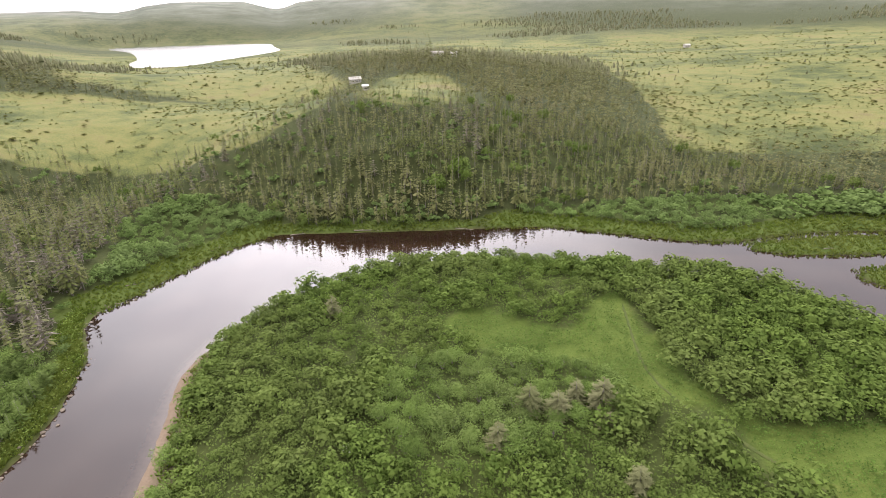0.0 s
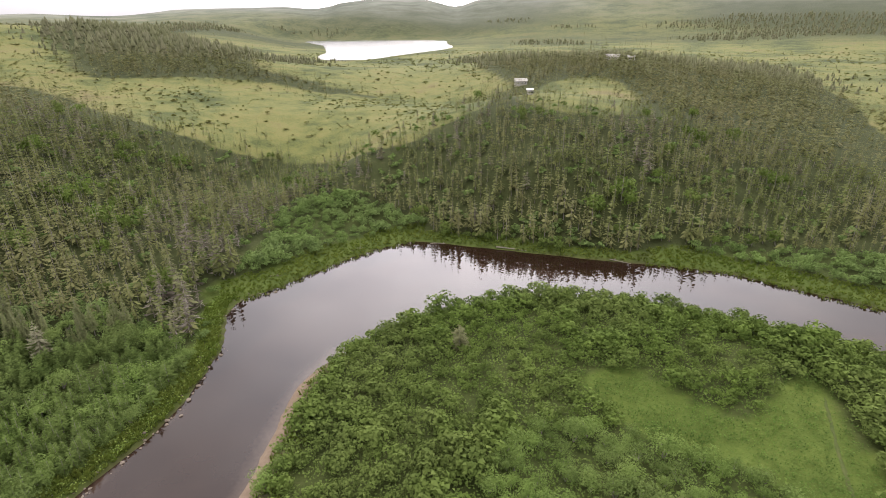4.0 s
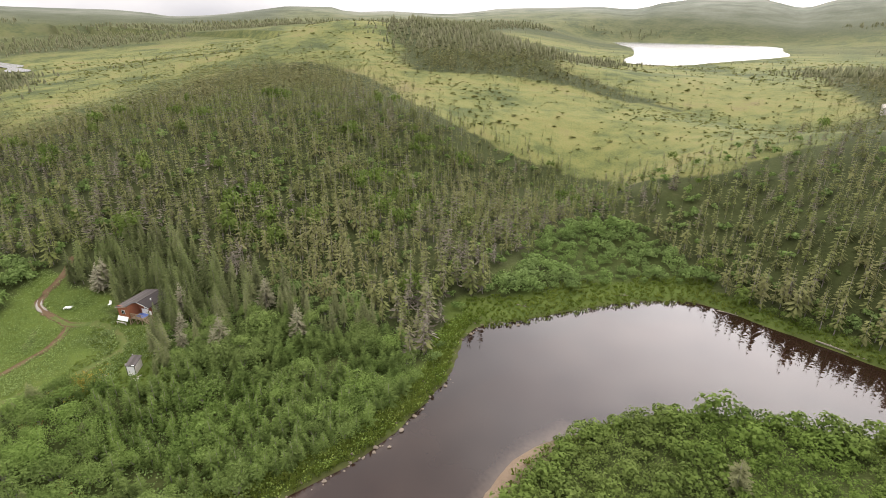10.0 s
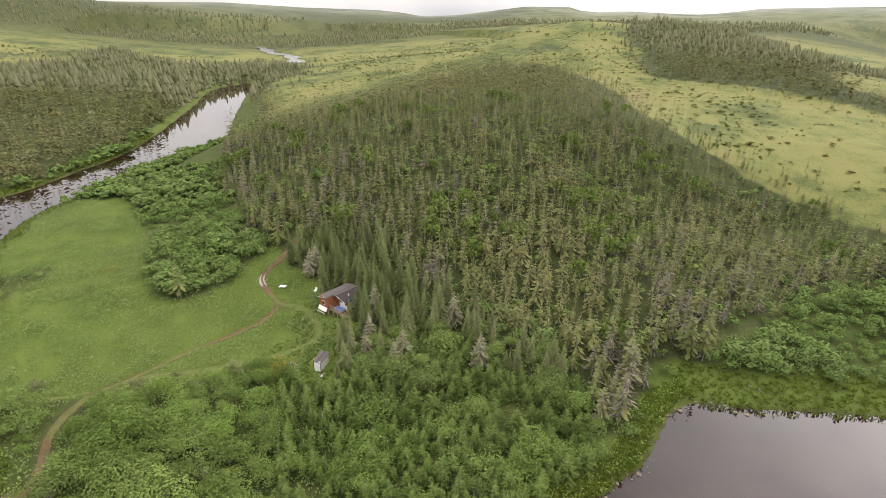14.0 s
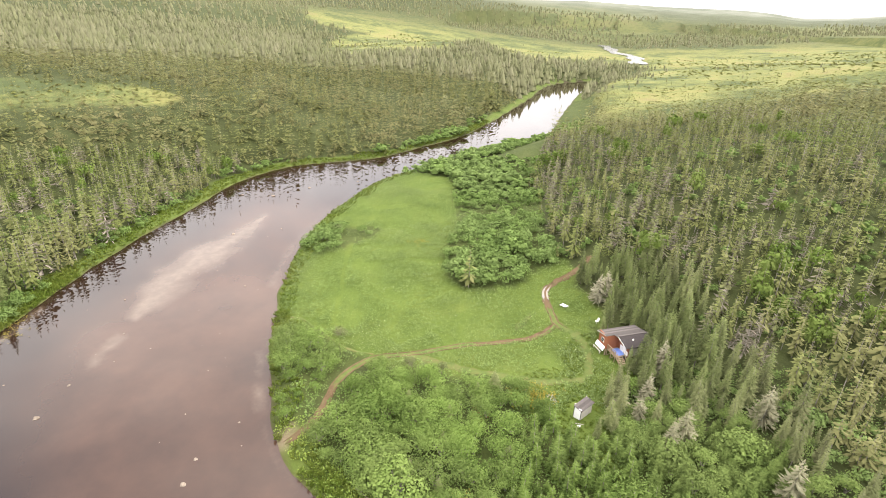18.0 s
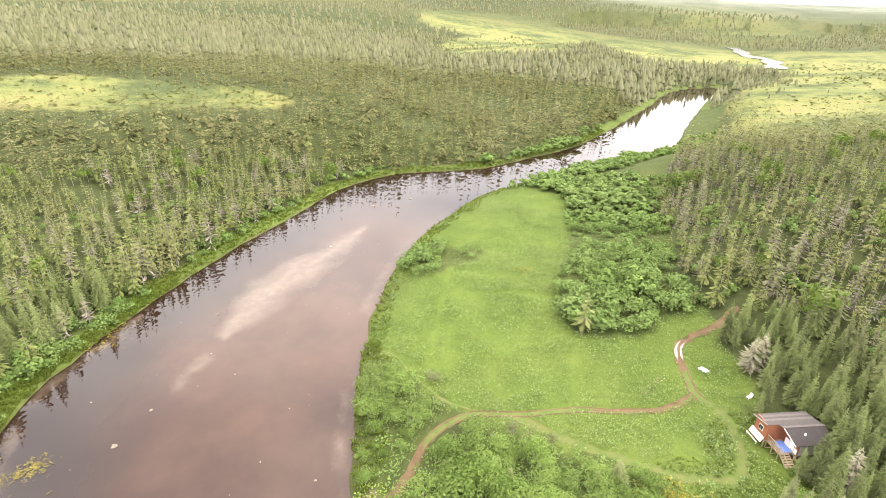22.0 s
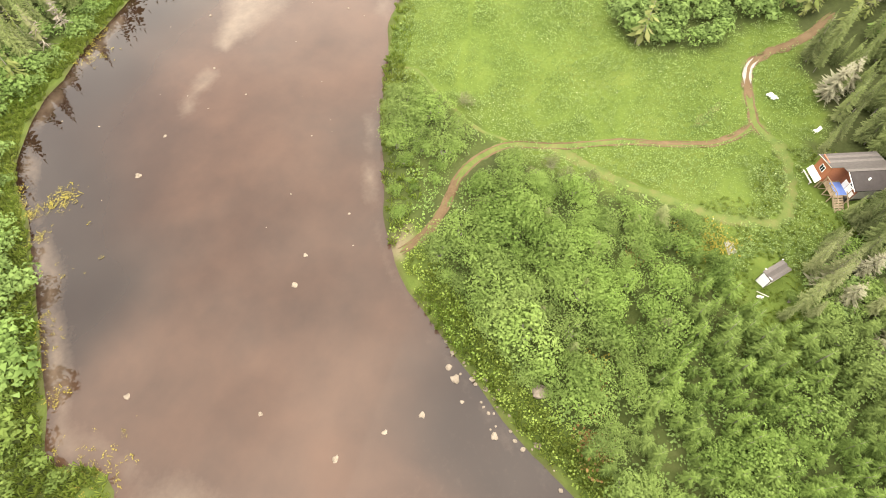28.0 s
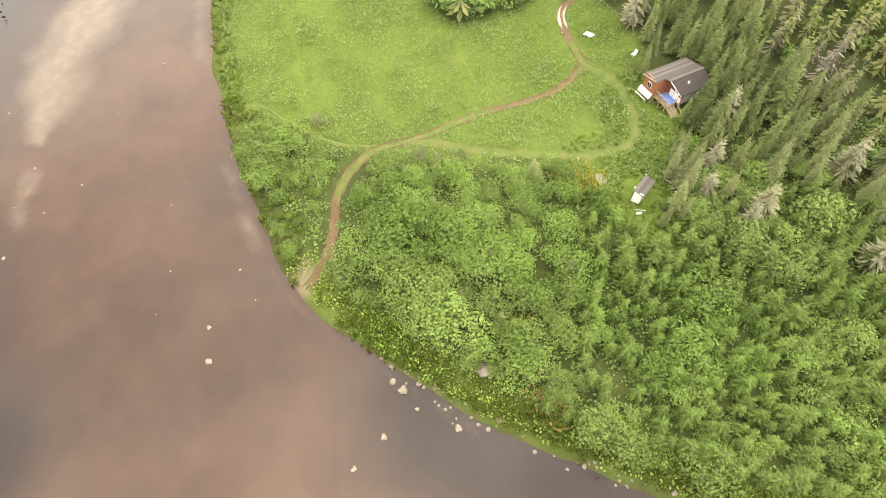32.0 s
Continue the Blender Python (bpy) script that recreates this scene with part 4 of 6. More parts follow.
BUSH_TINY = [leaf_shape(20, 0.26, 660 + k, 4) for k in range(4)]
TUFTS = [broad_leaves(8, 700 + k) for k in range(6)]
GRASS = [tuft_shape(7, 720 + k, 0.05) for k in range(3)]
TRUNK = trunk_shape(3, 0.013)

# Woods: rings of growing spacing round the bend of the river.
pools, brush = {"mid": [], "low": [], "far": []}, []
for inner, outer, gap, pool in ((0, 120, 2.25, "mid"), (120, 200, 2.4, "mid"), (200, 380, 3.0, "low"), (380, 700, 5.0, "far"), (700, 1500, 13.0, "far")):
    x, y = strewn(-40 - outer, -40 + outer, 40 - outer, 40 + outer, gap)
    d = np.hypot(x + 40, y - 40)
    m = (d >= inner) & (d < outer) & seen_side(x, y)
    x, y = x[m], y[m]
    soft = 17.0 if outer > 150 else 0.0
    shore, bog, meadow, scrub, young, point, far = cover(x, y)
    bog = cover(x + RNG.normal(0, 1, x.size) * soft, y + RNG.normal(0, 1, x.size) * soft)[1] & ~meadow & ~scrub
    lake = inside(LAKE, x, y) | (far_from(FAR_REACH, x, y) < 22)
    roll = RNG.random(x.size)
    wood = (shore > np.where((y > 88) & (y < 152) & ((x < -50) | (x > 8)), 9.0, 4.0) + 2.5 * value_noise(x, y, 12, 71, 2)) & ~meadow & ~scrub & ~bog & ~young & ~point & ~lake & clear_of(x, y, 2.2)
    stray = bog & ~lake & (roll < np.where(y < -90, 0.10, 0.018) + 0.13 * (value_noise(x, y, 45, 72, 3) > 0.28))
    edge = wood & ~bog & (value_noise(x, y, 18, 74, 2) > 0.55)
    roll = np.where((x > -104) & (x < -64) & (y > 38) & (y < 78), roll * 1.3, roll)
    take = (wood & ~edge & (roll < (0.86 if outer < 250 else 0.92))) | (edge & (roll < 0.5)) | stray
    high = np.clip(RNG.normal(6.1, 1.5, x.size), 2.6, 10.0) * np.where(stray, 0.55, 1.0) * (1.0 if outer < 400 else 1.12)
    high *= (1 + 0.15 * value_noise(x, y, 40, 73, 2)) * (1.2 * np.clip(RNG.lognormal(0, 0.28, x.size), 0.5, 1.7) if outer == 380 else 1.0)
    high *= 1 + 0.3 * step(26, 8, shore)
    if outer > 150:
        rim = np.mean([cover(x + u, y + v)[1] for u, v in ((14, 0), (-14, 0), (0, 14), (0, -14))], 0)
        high *= 1 - 0.5 * rim
    pts = np.stack([x, y, ground_z(x, y) - 0.05], 1)
    pools[pool].append((pts[take], high[take]))
    if outer < 250:
        brush.append(pts[wood & ~take & (np.hypot(x + 40, y - 40) < 175)])

mid_p = np.vstack([p for p, _ in pools["mid"]])
mid_h = np.concatenate([h for _, h in pools["mid"]])
m = ~((mid_p[:, 0] > -90) & (mid_p[:, 0] < -55) & (mid_p[:, 1] > 0) & (mid_p[:, 1] < 62))
mid_p, mid_h = mid_p[m], mid_h[m]
x, y = strewn(-105, -55, 15, 80, 1.48)
shore, bog, meadow, scrub, young, point, far = cover(x, y)
m = young & clear_of(x, y) & (shore > 3.0) & (RNG.random(x.size) < 0.9 + 0.5 * value_noise(x, y, 9, 75, 2))
young_p = np.stack([x[m], y[m], ground_z(x[m], y[m]) - 0.05], 1)
young_h = np.clip(RNG.normal(3.3, 0.75, m.sum()), 1.6, 5.4)

# The alders and willows of the point and the banks.
x, y = strewn(-330, 130, -90, 160, 2.25)
shore, bog, meadow, scrub, young, point, far = cover(x + np.where(x > -60, RNG.normal(0, 1.3, x.size), 0), y)
shore = from_grid(SHORE, x, y)
loose = value_noise(x, y, 16, 81, 2)
bank = (shore > 2.6) & (shore < 7.5) & ~scrub & ~meadow & ~point & (loose > -0.1) & ~((y > 92) & ((x < -45) | (x > 8)))
near_south = (x > -105) & (x < -42) & (y < -14) & ~point & (shore > 0.9) & (shore < 9) & (far_from(curve_through(BANK_POINT), x, y) < 14)
under = (x > -104) & (x < -64) & (y > 38) & (y < 78) & ~young & ~meadow & (shore > 4)
near_north = (x > -82) & (x < -55) & (y > 3) & (y < 95) & (shore > 4.0) & (shore < 6.0) & ~point
m = ((scrub & (shore > np.where(point, 0.5, np.where((x > -84) & (y > -3), 4.2, 1.6))) & ((x > -150) | (y < -6) | (loose > -0.3))) | (young & (shore > 2) & (RNG.random(x.size) < 0.20)) | (bank & (RNG.random(x.size) < 0.5)) | (near_south & (RNG.random(x.size) < 0.85)) | (near_north & (RNG.random(x.size) < 0.7)) | (under & (RNG.random(x.size) < 0.5))) & clear_of(x, y, 2.5) & (RNG.random(x.size) < 0.93) & seen_side(x, y)
bx, by, bl = x[m], y[m], loose[m]
east = point[m] & (bx > 30)
bush_p = np.stack([bx, by, ground_z(bx, by) - 0.05], 1)
bush_h = np.where(east, RNG.uniform(2.2, 3.2, bx.size), RNG.uniform(1.2, 2.6, bx.size) + 0.9 * np.clip(bl, -0.6, 1))
tall = inside(SCRUBS[2], bx, by) | inside(SCRUBS[0], bx, by)
bush_h = np.where(near_north[m], RNG.uniform(0.7, 1.4, bx.size), bush_h)
bush_h = bush_h * np.clip(RNG.lognormal(0.1, 0.22, bx.size), 0.7, 1.7) + np.where(point[m], 0.7 * step(8, 3, shore[m]), 0)
bush_h += tall * 0.9 + inside(YOUNG, bx, by) * 0.7


def nearest(p, spots, count):
    d = np.min([np.hypot(p[:, 0] - sx, p[:, 1] - sy) for sx, sy in spots], 0)
    order = np.argsort(d)
    pick = np.zeros(len(p), bool)
    pick[order[:count]] = True
    return pick


def tree_kind(name, crowns, trunk, needle, bark, label, category):
    made = []
    for k, c in enumerate(crowns):
        root = tagged(new(name), label, category)
        root.empty_display_size = 0.3
        part("trunk", mesh_of("trunk", *trunk, bark), root)
        part("crown", mesh_of("crown", *c, needle), root)
        made.append(root)
    return made


def plant(kinds, pts, highs, group, squash=(0.85, 1.2)):
    """Sets out whole trees or bushes as things of their own; the first of each kind is used too."""
    used = {k for k, o in enumerate(kinds) if o.location.length > 0}
    for (px, py, pz), h in zip(pts, highs):
        k = int(RNG.integers(0, len(kinds)))
        w = h * RNG.uniform(*squash)
        m = Matrix.LocRotScale((px, py, pz), Euler((RNG.normal(0, 0.03), RNG.normal(0, 0.03), RNG.uniform(0, 6.283))), (w, w, h))
        if k in used:
            ob = copy_thing(kinds[k], Matrix())
            ob.matrix_basis = m
        else:
            ob = kinds[k]
            ob.matrix_basis = m
            used.add(k)
        tagged(ob, group=group)


pick_y = nearest(young_p, [(-84, 34), (-74, 42), (-70, 56)], 290)
pick_m = nearest(mid_p, [(-106, 50), (-96, 46), (-90, 56), (-80, 62), (-128, 44)], 170) | nearest(mid_p, [(-82, -72), (-95, -76)], 40)
kinds = tree_kind("young_spruce", YOUNG_FINE, trunk_shape(5, 0.018), M_NEEDLE_YOUNG, M_BARK, "young bright green spruce with boughs down to the ground", "tree")
plant(kinds, young_p[pick_y], young_h[pick_y], "young spruces behind the bank", (0.85, 1.15))
kinds = tree_kind("spruce_tree", SPRUCE_FINE, trunk_shape(5, 0.014), M_NEEDLE_ONE, M_BARK, "slender dark olive spruce with ragged drooping boughs", "tree")
plant(kinds, mid_p[pick_m], mid_h[pick_m], "spruces behind the cabin", (0.6, 0.85))
ca, sa = math.cos(radians(32)), math.sin(radians(32))
close = np.array([(4.7, 1.9, 7.5), (5.4, 4.1, 8.2), (4.3, 5.9, 7.8), (6.6, 0.6, 6.5), (-0.8, 7.4, 8.5), (2.2, 7.9, 8.0), (-4.6, 6.6, 7.6), (6.9, 2.9, 7.4), (7.6, -0.9, 5.2)])
cx, cy = -113.7 + close[:, 0] * ca - close[:, 1] * sa, 42.9 + close[:, 0] * sa + close[:, 1] * ca
plant(kinds, np.stack([cx, cy, ground_z(cx, cy)], 1), close[:, 2], "spruces round the cabin", (0.7, 0.9))
spots = np.array([(9.7, 61, 5.0), (13.5, 59.8, 4.6), (20.1, 60.9, 5.6), (19.8, 56.4, 3.4), (4.7, 53.5, 4.8), (20.5, 46.1, 4.4), (16.8, 62.5, 4.4), (-23.9, 87.6, 5.0)])
bare = tree_kind("dying_spruce", [joined([spruce_shape(12, 7, 0.08, 0.24, 151), TWIGS[0]])], trunk_shape(5, 0.02), M_NEEDLE_GREY, M_BARK, "dying spruce with grey-brown lichened boughs among alders", "tree")
plant(bare, np.stack([spots[:, 0], spots[:, 1], ground_z(spots[:, 0], spots[:, 1])], 1), spots[:, 2], "dying spruces on the point", (1.9, 2.5))

spots = np.array([(-97.4, 43.0, 5.0), (-96.2, 45.4, 4.8), (-100.9, 46.7, 5.6), (-93.4, 50.7, 6.5), (-91.5, 49.0, 5.8), (-108.1, 49.4, 7.2), (-100.4, 62.0, 7.0), (-88, 62, 6.8), (-129, 39.5, 6.5), (-131, 41, 5.8)])
bare = tree_kind("dying_spruce", [joined([spruce_shape(13, 6, 0.12, 0.2, 150), TWIGS[0], TWIGS[2]])], trunk_shape(5, 0.016), M_NEEDLE_PALE, M_BARK, "tall dying spruce with ragged grey-brown boughs", "tree")
plant(bare, np.stack([spots[:, 0], spots[:, 1], ground_z(spots[:, 0], spots[:, 1])], 1), spots[:, 2], "dying spruces behind the shed", (1.2, 1.6))
spots = np.array([(-97.7, 24.8, 4.4), (-96.2, 22.6, 3.2), (-84.6, 29, 3.6), (-91, 19.5, 2.8), (-86, 20, 3.0), (-78.5, 21.5, 3.2), (-93.5, 12.6, 2.4), (-81, 17, 2.6)])
plant(kinds, np.stack([spots[:, 0], spots[:, 1], ground_z(spots[:, 0], spots[:, 1])], 1), spots[:, 2], "lone spruces among the alders", (1.3, 1.7))

rest_y, rest_m = ~pick_y, ~pick_m
stuff("young_spruce_stand", dealt(YOUNG_FINE, lay(young_p[rest_y], young_h[rest_y], (0.85, 1.15))), M_NEEDLE_YOUNG,
      "dense stand of young bright green spruces", "trees")
p, h = mid_p[rest_m], mid_h[rest_m]
sick = value_noise(p[:, 0], p[:, 1], 26, 91, 3) + RNG.normal(0, 0.35, len(p))
for gx, gy, gr in ((-79, 82, 13), (-35, 156, 16), (-118, 62, 12), (-150, 28, 8), (-60, 155, 9)):
    sick += 0.42 * step(gr, gr * 0.4, np.hypot(p[:, 0] - gx, p[:, 1] - gy))
grey, snag = (sick > 0.62), sick > 0.95
birch = ~grey & (value_noise(p[:, 0], p[:, 1], 12, 93, 2) + RNG.normal(0, 0.3, len(p)) > 0.80)
stuff("spruce_wood", dealt(SPRUCE_MID, lay(p[~grey & ~birch], h[~grey & ~birch], (0.6, 0.9), 0.03)), M_NEEDLE, "dense olive-green spruce forest on the slopes", "trees")
stuff("birches", dealt(BUSH_MID, lay(p[birch], h[birch] * 0.8, (0.7, 1.0))), M_LEAF, "bright green birches among the spruces", "trees")
stuff("grey_spruces", dealt([SPRUCE_MID[2], SPRUCE_MID[1]], lay(p[grey & ~snag], h[grey & ~snag], (0.75, 1.05), 0.04)), M_NEEDLE_GREY, "thin grey-brown dying spruces among the green", "trees")
stuff("dead_snags", dealt(SNAGS, lay(p[snag], h[snag] * 0.95, (0.8, 1.1), 0.05)) + dealt(TWIGS, lay(p[grey], h[grey], (0.8, 1.1))), M_DEAD, "bleached bare dead spruces", "trees")
stuff("spruce_trunks", [spread(TRUNK, **lay(p, h))], M_BARK, "grey-brown trunks of the spruce forest", "trees")
bp = np.vstack(brush)
bp = bp[np.hypot(bp[:, 0] + 115, bp[:, 1] - 43) > 7.5]
bp_near = (bp[:, 0] > -140) & (bp[:, 1] < 82)
stuff("forest_brush", dealt(BUSH_MID, lay(bp[bp_near], RNG.uniform(1.2, 2.4, bp_near.sum()), (1.0, 1.5))) + dealt(BUSH_LOW, lay(bp[~bp_near], RNG.uniform(1.2, 2.6, (~bp_near).sum()), (1.0, 1.5))), M_WILLOW, "green birch and alder brush between the spruces", "bushes")
low_p, low_h = np.vstack([p for p, _ in pools["low"]]), np.concatenate([h for _, h in pools["low"]])
sick = value_noise(low_p[:, 0], low_p[:, 1], 40, 92, 3) + RNG.normal(0, 0.35, len(low_p))
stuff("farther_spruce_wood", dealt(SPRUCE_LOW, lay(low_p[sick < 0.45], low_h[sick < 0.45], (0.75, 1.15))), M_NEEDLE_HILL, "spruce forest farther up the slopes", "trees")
stuff("farther_grey_spruces", dealt(SPRUCE_LOW, lay(low_p[sick >= 0.45], low_h[sick >= 0.45], (0.65, 0.95))), M_NEEDLE_GREY, "grey dying spruces farther off", "trees")
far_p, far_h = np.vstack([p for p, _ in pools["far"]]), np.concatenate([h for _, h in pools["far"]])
stuff("far_woods", dealt(SPRUCE_FAR, lay(far_p, far_h, (1.2, 2.0))), M_NEEDLE_HAZED, "far spruce woods on hazy hills", "trees")

pick_b = nearest(bush_p, [(-88, 12), (-92, -8), (-80, 24), (-72, 40)], 270) | nearest(bush_p, [(0, 62), (14, 68)], 130)
kinds = []
for shape in BUSH_FINE:
    root = tagged(new("alder_bush"), "rounded mid-green alder bush with small leaves", "bush")
    part("stem", mesh_of("stem", *stem_shape(7, 11), M_BARK), root)
    part("foliage", mesh_of("foliage", *shape, M_LEAF_ONE), root)
    kinds.append(root)
plant(kinds, bush_p[pick_b], bush_h[pick_b], "alder bushes by the river", (1.1, 1.6))
p, h = bush_p[~pick_b], bush_h[~pick_b]
away = (p[:, 0] < -185) | (p[:, 0] > 85)
stuff("far_alders", dealt(BUSH_LOW, lay(p[away], h[away], (1.3, 1.8))), M_WILLOW, "alder and willow strips along the farther banks", "bushes")
p, h = p[~away], h[~away]
west = (p[:, 0] < -48) | ((p[:, 1] > 117) & (p[:, 0] > 0))
stuff("willow_thicket", dealt(BUSH_MID, lay(p[west], h[west], (1.15, 1.6))), M_WILLOW, "pale green willow thicket round the meadow", "bushes")
p, h = p[~west], h[~west]
stuff("alder_thicket", dealt(BUSH_MID, lay(p, h, (1.15, 1.6))), M_LEAF, "dense green alder and willow thicket along the river", "bushes")

# Meadow herbs, bank grass and flowers.
x, y = strewn(-222, -88, -42, 48, 0.54)
shore, bog, meadow, scrub, young, point, far = cover(x, y)
m = (meadow | (scrub & (RNG.random(x.size) < 0.3))) & clear_of(x, y, 0.55) & (shore > 0.6)
x2, y2 = strewn(-12, 75, 28, 100, 0.7)
shore2, _, meadow2, scrub2, _, point2, _ = cover(x2 + RNG.normal(0, 1.3, x2.size), y2 + RNG.normal(0, 1.3, x2.size))
m2 = meadow2 & clear_of(x2, y2, 0.4)
hx, hy = np.r_[x[m], x2[m2]], np.r_[y[m], y2[m2]]
herb_p = np.stack([hx, hy, ground_z(hx, hy) - 0.03], 1)
herb_h = RNG.uniform(0.45, 0.8, len(hx)) * (1 + 0.4 * value_noise(hx, hy, 7, 95, 2)) * (1 - 0.55 * step(0.10, 0.0, np.abs(value_noise(hx, hy * 1.6, 17, 94, 2))))
hx_all, hy_all = strewn(-112, 34, -22, 116, 1.1)
_, _, meadow3, scrub3, young3, point3, _ = cover(hx_all, hy_all)
sh3 = from_grid(SHORE, hx_all, hy_all)
m3 = ((point3 & scrub3 & (hx_all > -45) & (hy_all > 40)) | ((hx_all < -60) & (hy_all < 80) & (scrub3 | young3 | (hy_all > 36)) & ~meadow3 & clear_of(hx_all, hy_all, 1.2) & (sh3 > 4.0) & (np.hypot(hx_all + 98.6, hy_all - 33) > 5.2) & (np.hypot((hx_all + 92) / 1.3, hy_all - 40.5) > 3.2))) & (sh3 > 0.4)
under_p = np.stack([hx_all[m3], hy_all[m3], ground_z(hx_all[m3], hy_all[m3]) - 0.03], 1)
west = under_p[:, 0] < -60
stuff("undergrowth", dealt(TUFTS, lay(under_p[~west], RNG.uniform(0.7, 1.3, (~west).sum()), (0.9, 1.3))), M_LEAF, "leafy green undergrowth between the alders", "herbs")
stuff("bank_undergrowth", dealt(TUFTS, lay(under_p[west], RNG.uniform(0.6, 1.1, west.sum()), (0.9, 1.3))), M_WILLOW, "bright leafy undergrowth along the bank and between young spruces", "herbs")
herb_h = herb_h * np.where(hx > -60, 1.15, 1.0)
on_point = hx > -60
stuff("point_herbs", dealt(TUFTS, lay(herb_p[on_point], herb_h[on_point], (0.8, 1.2))), M_FERN, "lush green herbs in the clearing on the point", "herbs")
stuff("meadow_herbs", dealt(TUFTS, lay(herb_p[~on_point], herb_h[~on_point], (0.7, 1.1))), M_HERB, "knee-high leafy meadow herbs", "herbs")
fl = (value_noise(hx, hy, 9, 96, 3) + RNG.normal(0, 0.3, len(hx)) > 0.85) & (hx < -60)
disc = (np.array([(0.09, 0, 0), (0.03, 0.09, 0), (-0.08, 0.05, 0), (-0.07, -0.06, 0), (0.04, -0.09, 0), (0, 0, 0.03)]), np.array([(0, 1, 5), (1, 2, 5), (2, 3, 5), (3, 4, 5), (4, 0, 5)]))
fp = herb_p[fl] + np.stack([np.zeros(fl.sum()), np.zeros(fl.sum()), herb_h[fl] * 0.95], 1)
stuff("meadow_flowers", [spread(disc, fp, RNG.uniform(0.4, 0.85, len(fp)), RNG.uniform(0, 6, len(fp)))], M_FLOWER, "white flower heads over the meadow", "flowers")
x, y = strewn(-330, 135, -90, 150, 0.9)
shore = from_grid(SHORE, x, y)
wet = (y > 88) & (y < 152) & ((x < -50) | (x > 8))
wet &= (x > 8) | (y > 94)
m = (shore > np.where(wet, -1.6, 0.25)) & (shore < np.where(wet, 8.0, 4.2) + 3 * value_noise(x, y, 9, 97, 2)) & clear_of(x, y, 1.4) & seen_side(x, y)
xs, ys = strewn(-112, -40, -80, -14, 0.55)
ss = from_grid(SHORE, xs, ys)
ms = (ss > 0.0) & (ss < 3.2)
xb, yb = strewn(-82, -56, 4, 94, 0.6)
sb = from_grid(SHORE, xb, yb)
mb = (sb > 0.5) & (sb < 3.8)
x, y, m = np.r_[x[m], xs[ms], xb[mb]], np.r_[y[m], ys[ms], yb[mb]], slice(None)
gp = np.stack([x[m], y[m], np.maximum(ground_z(x[m], y[m]), -0.25) - 0.03], 1)
stuff("bank_grass", dealt(GRASS, lay(gp, RNG.uniform(0.5, 1.05, len(gp)), (1.0, 1.7))), M_SEDGE, "bright sedge and grass along the banks", "grass")

x, y = strewn(-124, -56, -4, 94, 0.62)
shore = from_grid(SHORE, x, y)
strip = (x > -86) & (shore > 0.6) & (shore < 4.4 + 1.2 * value_noise(x, y, 6, 98, 2)) & ~cover(x, y)[5]
yard = (np.hypot(x + 99, y - 35) < 8) | (np.hypot((x + 92) / 1.3, y - 40.5) < 6) | (np.hypot(x + 112, y - 42) < 8)
built = (np.hypot(x + 113.4, y - 43.5) < 4.6) | (np.hypot(x + 96.3, y - 37.9) < 1.9)
m = strip & (RNG.random(x.size) < 0.8) & clear_of(x, y, 0.9)
hp = np.stack([x[m], y[m], ground_z(x[m], y[m]) - 0.03], 1)
stuff("bank_herbs", dealt(TUFTS, lay(hp, RNG.uniform(0.45, 0.9, len(hp)), (0.8, 1.2))), M_BANK_HERB, "bright leafy herbs between the river and the bushes", "herbs")
m = yard & ~built & ~strip & (np.min([far_from(line, x, y) for line in TRACKS[:2]], 0) > 0.7)
hp = np.stack([x[m], y[m], ground_z(x[m], y[m]) - 0.03], 1)
stuff("yard_grass", dealt(GRASS, lay(hp, RNG.uniform(0.25, 0.5, len(hp)), (1.2, 2.2))), M_SEDGE, "short yellow-green grass round the cabin and shed", "grass")

# Stones along the banks and in the shallows.
def stone_mesh(seed):
    bm = bmesh.new()
    bmesh.ops.create_icosphere(bm, subdivisions=2, radius=0.5)
    for w in bm.verts:
        w.co *= 1 + 0.55 * noise.noise(w.co * 2.2 + Vector((seed * 7.1, 0, 0)))
        w.co.z *= 0.62
    me = bpy.data.meshes.new("river_stone")
    bm.to_mesh(me)
    bm.free()
    me.materials.append(M_ROCK)
    return me


STONES = [stone_mesh(k) for k in range(6)]


def stone(sx, sy, size, group, sink=0.25):
    ob = new("river_stone", STONES[int(RNG.integers(0, 6))])
    ob.matrix_basis = Matrix.LocRotScale((sx, sy, max(float(ground_z(sx, sy)), 0.0) + size * (0.31 - sink)), Euler((0, 0, RNG.uniform(0, 6.3))), (size * RNG.uniform(0.85, 1.25), size, size * RNG.uniform(0.8, 1.1)))
    tagged(ob, "pale weathered boulder lying at the river's edge" if group == "bank boulders" else "pale rounded stone standing in shallow brown water", "stone", group)


for sx, sy, size in ((-70.5, 11.7, 1.2), (-71.4, 13.3, 0.8), (-65.6, 10.4, 0.8), (-62.3, 7.9, 0.65), (-57.8, 4.9, 0.8), (-57.9, -4.3, 0.6), (-52.9, -17.6, 0.8),
                     (-71.8, -10.1, 0.9), (-75.8, -11.4, 0.7), (-83.5, -10.1, 0.5), (-75.5, -38.1, 1.0), (-82.6, -40.1, 0.6), (-107, -52.9, 0.6), (-144.1, -53.6, 1.1),
                     (-175.1, -61, 1.2), (-186.8, -54.3, 1.2), (-199.4, -42.3, 0.9), (-151.3, -43.7, 0.6), (-119.9, -33.8, 0.5), (-97, -43.5, 0.5), (-172.5, -70.4, 1.0), (-94.7, -35.6, 0.4),
                     (-79.6, -49.5, 0.4), (-68.7, 13.4, 0.55), (-69.6, 15.2, 0.4)):
    stone(sx, sy, size * 0.8, "stones in the river", 0.32)
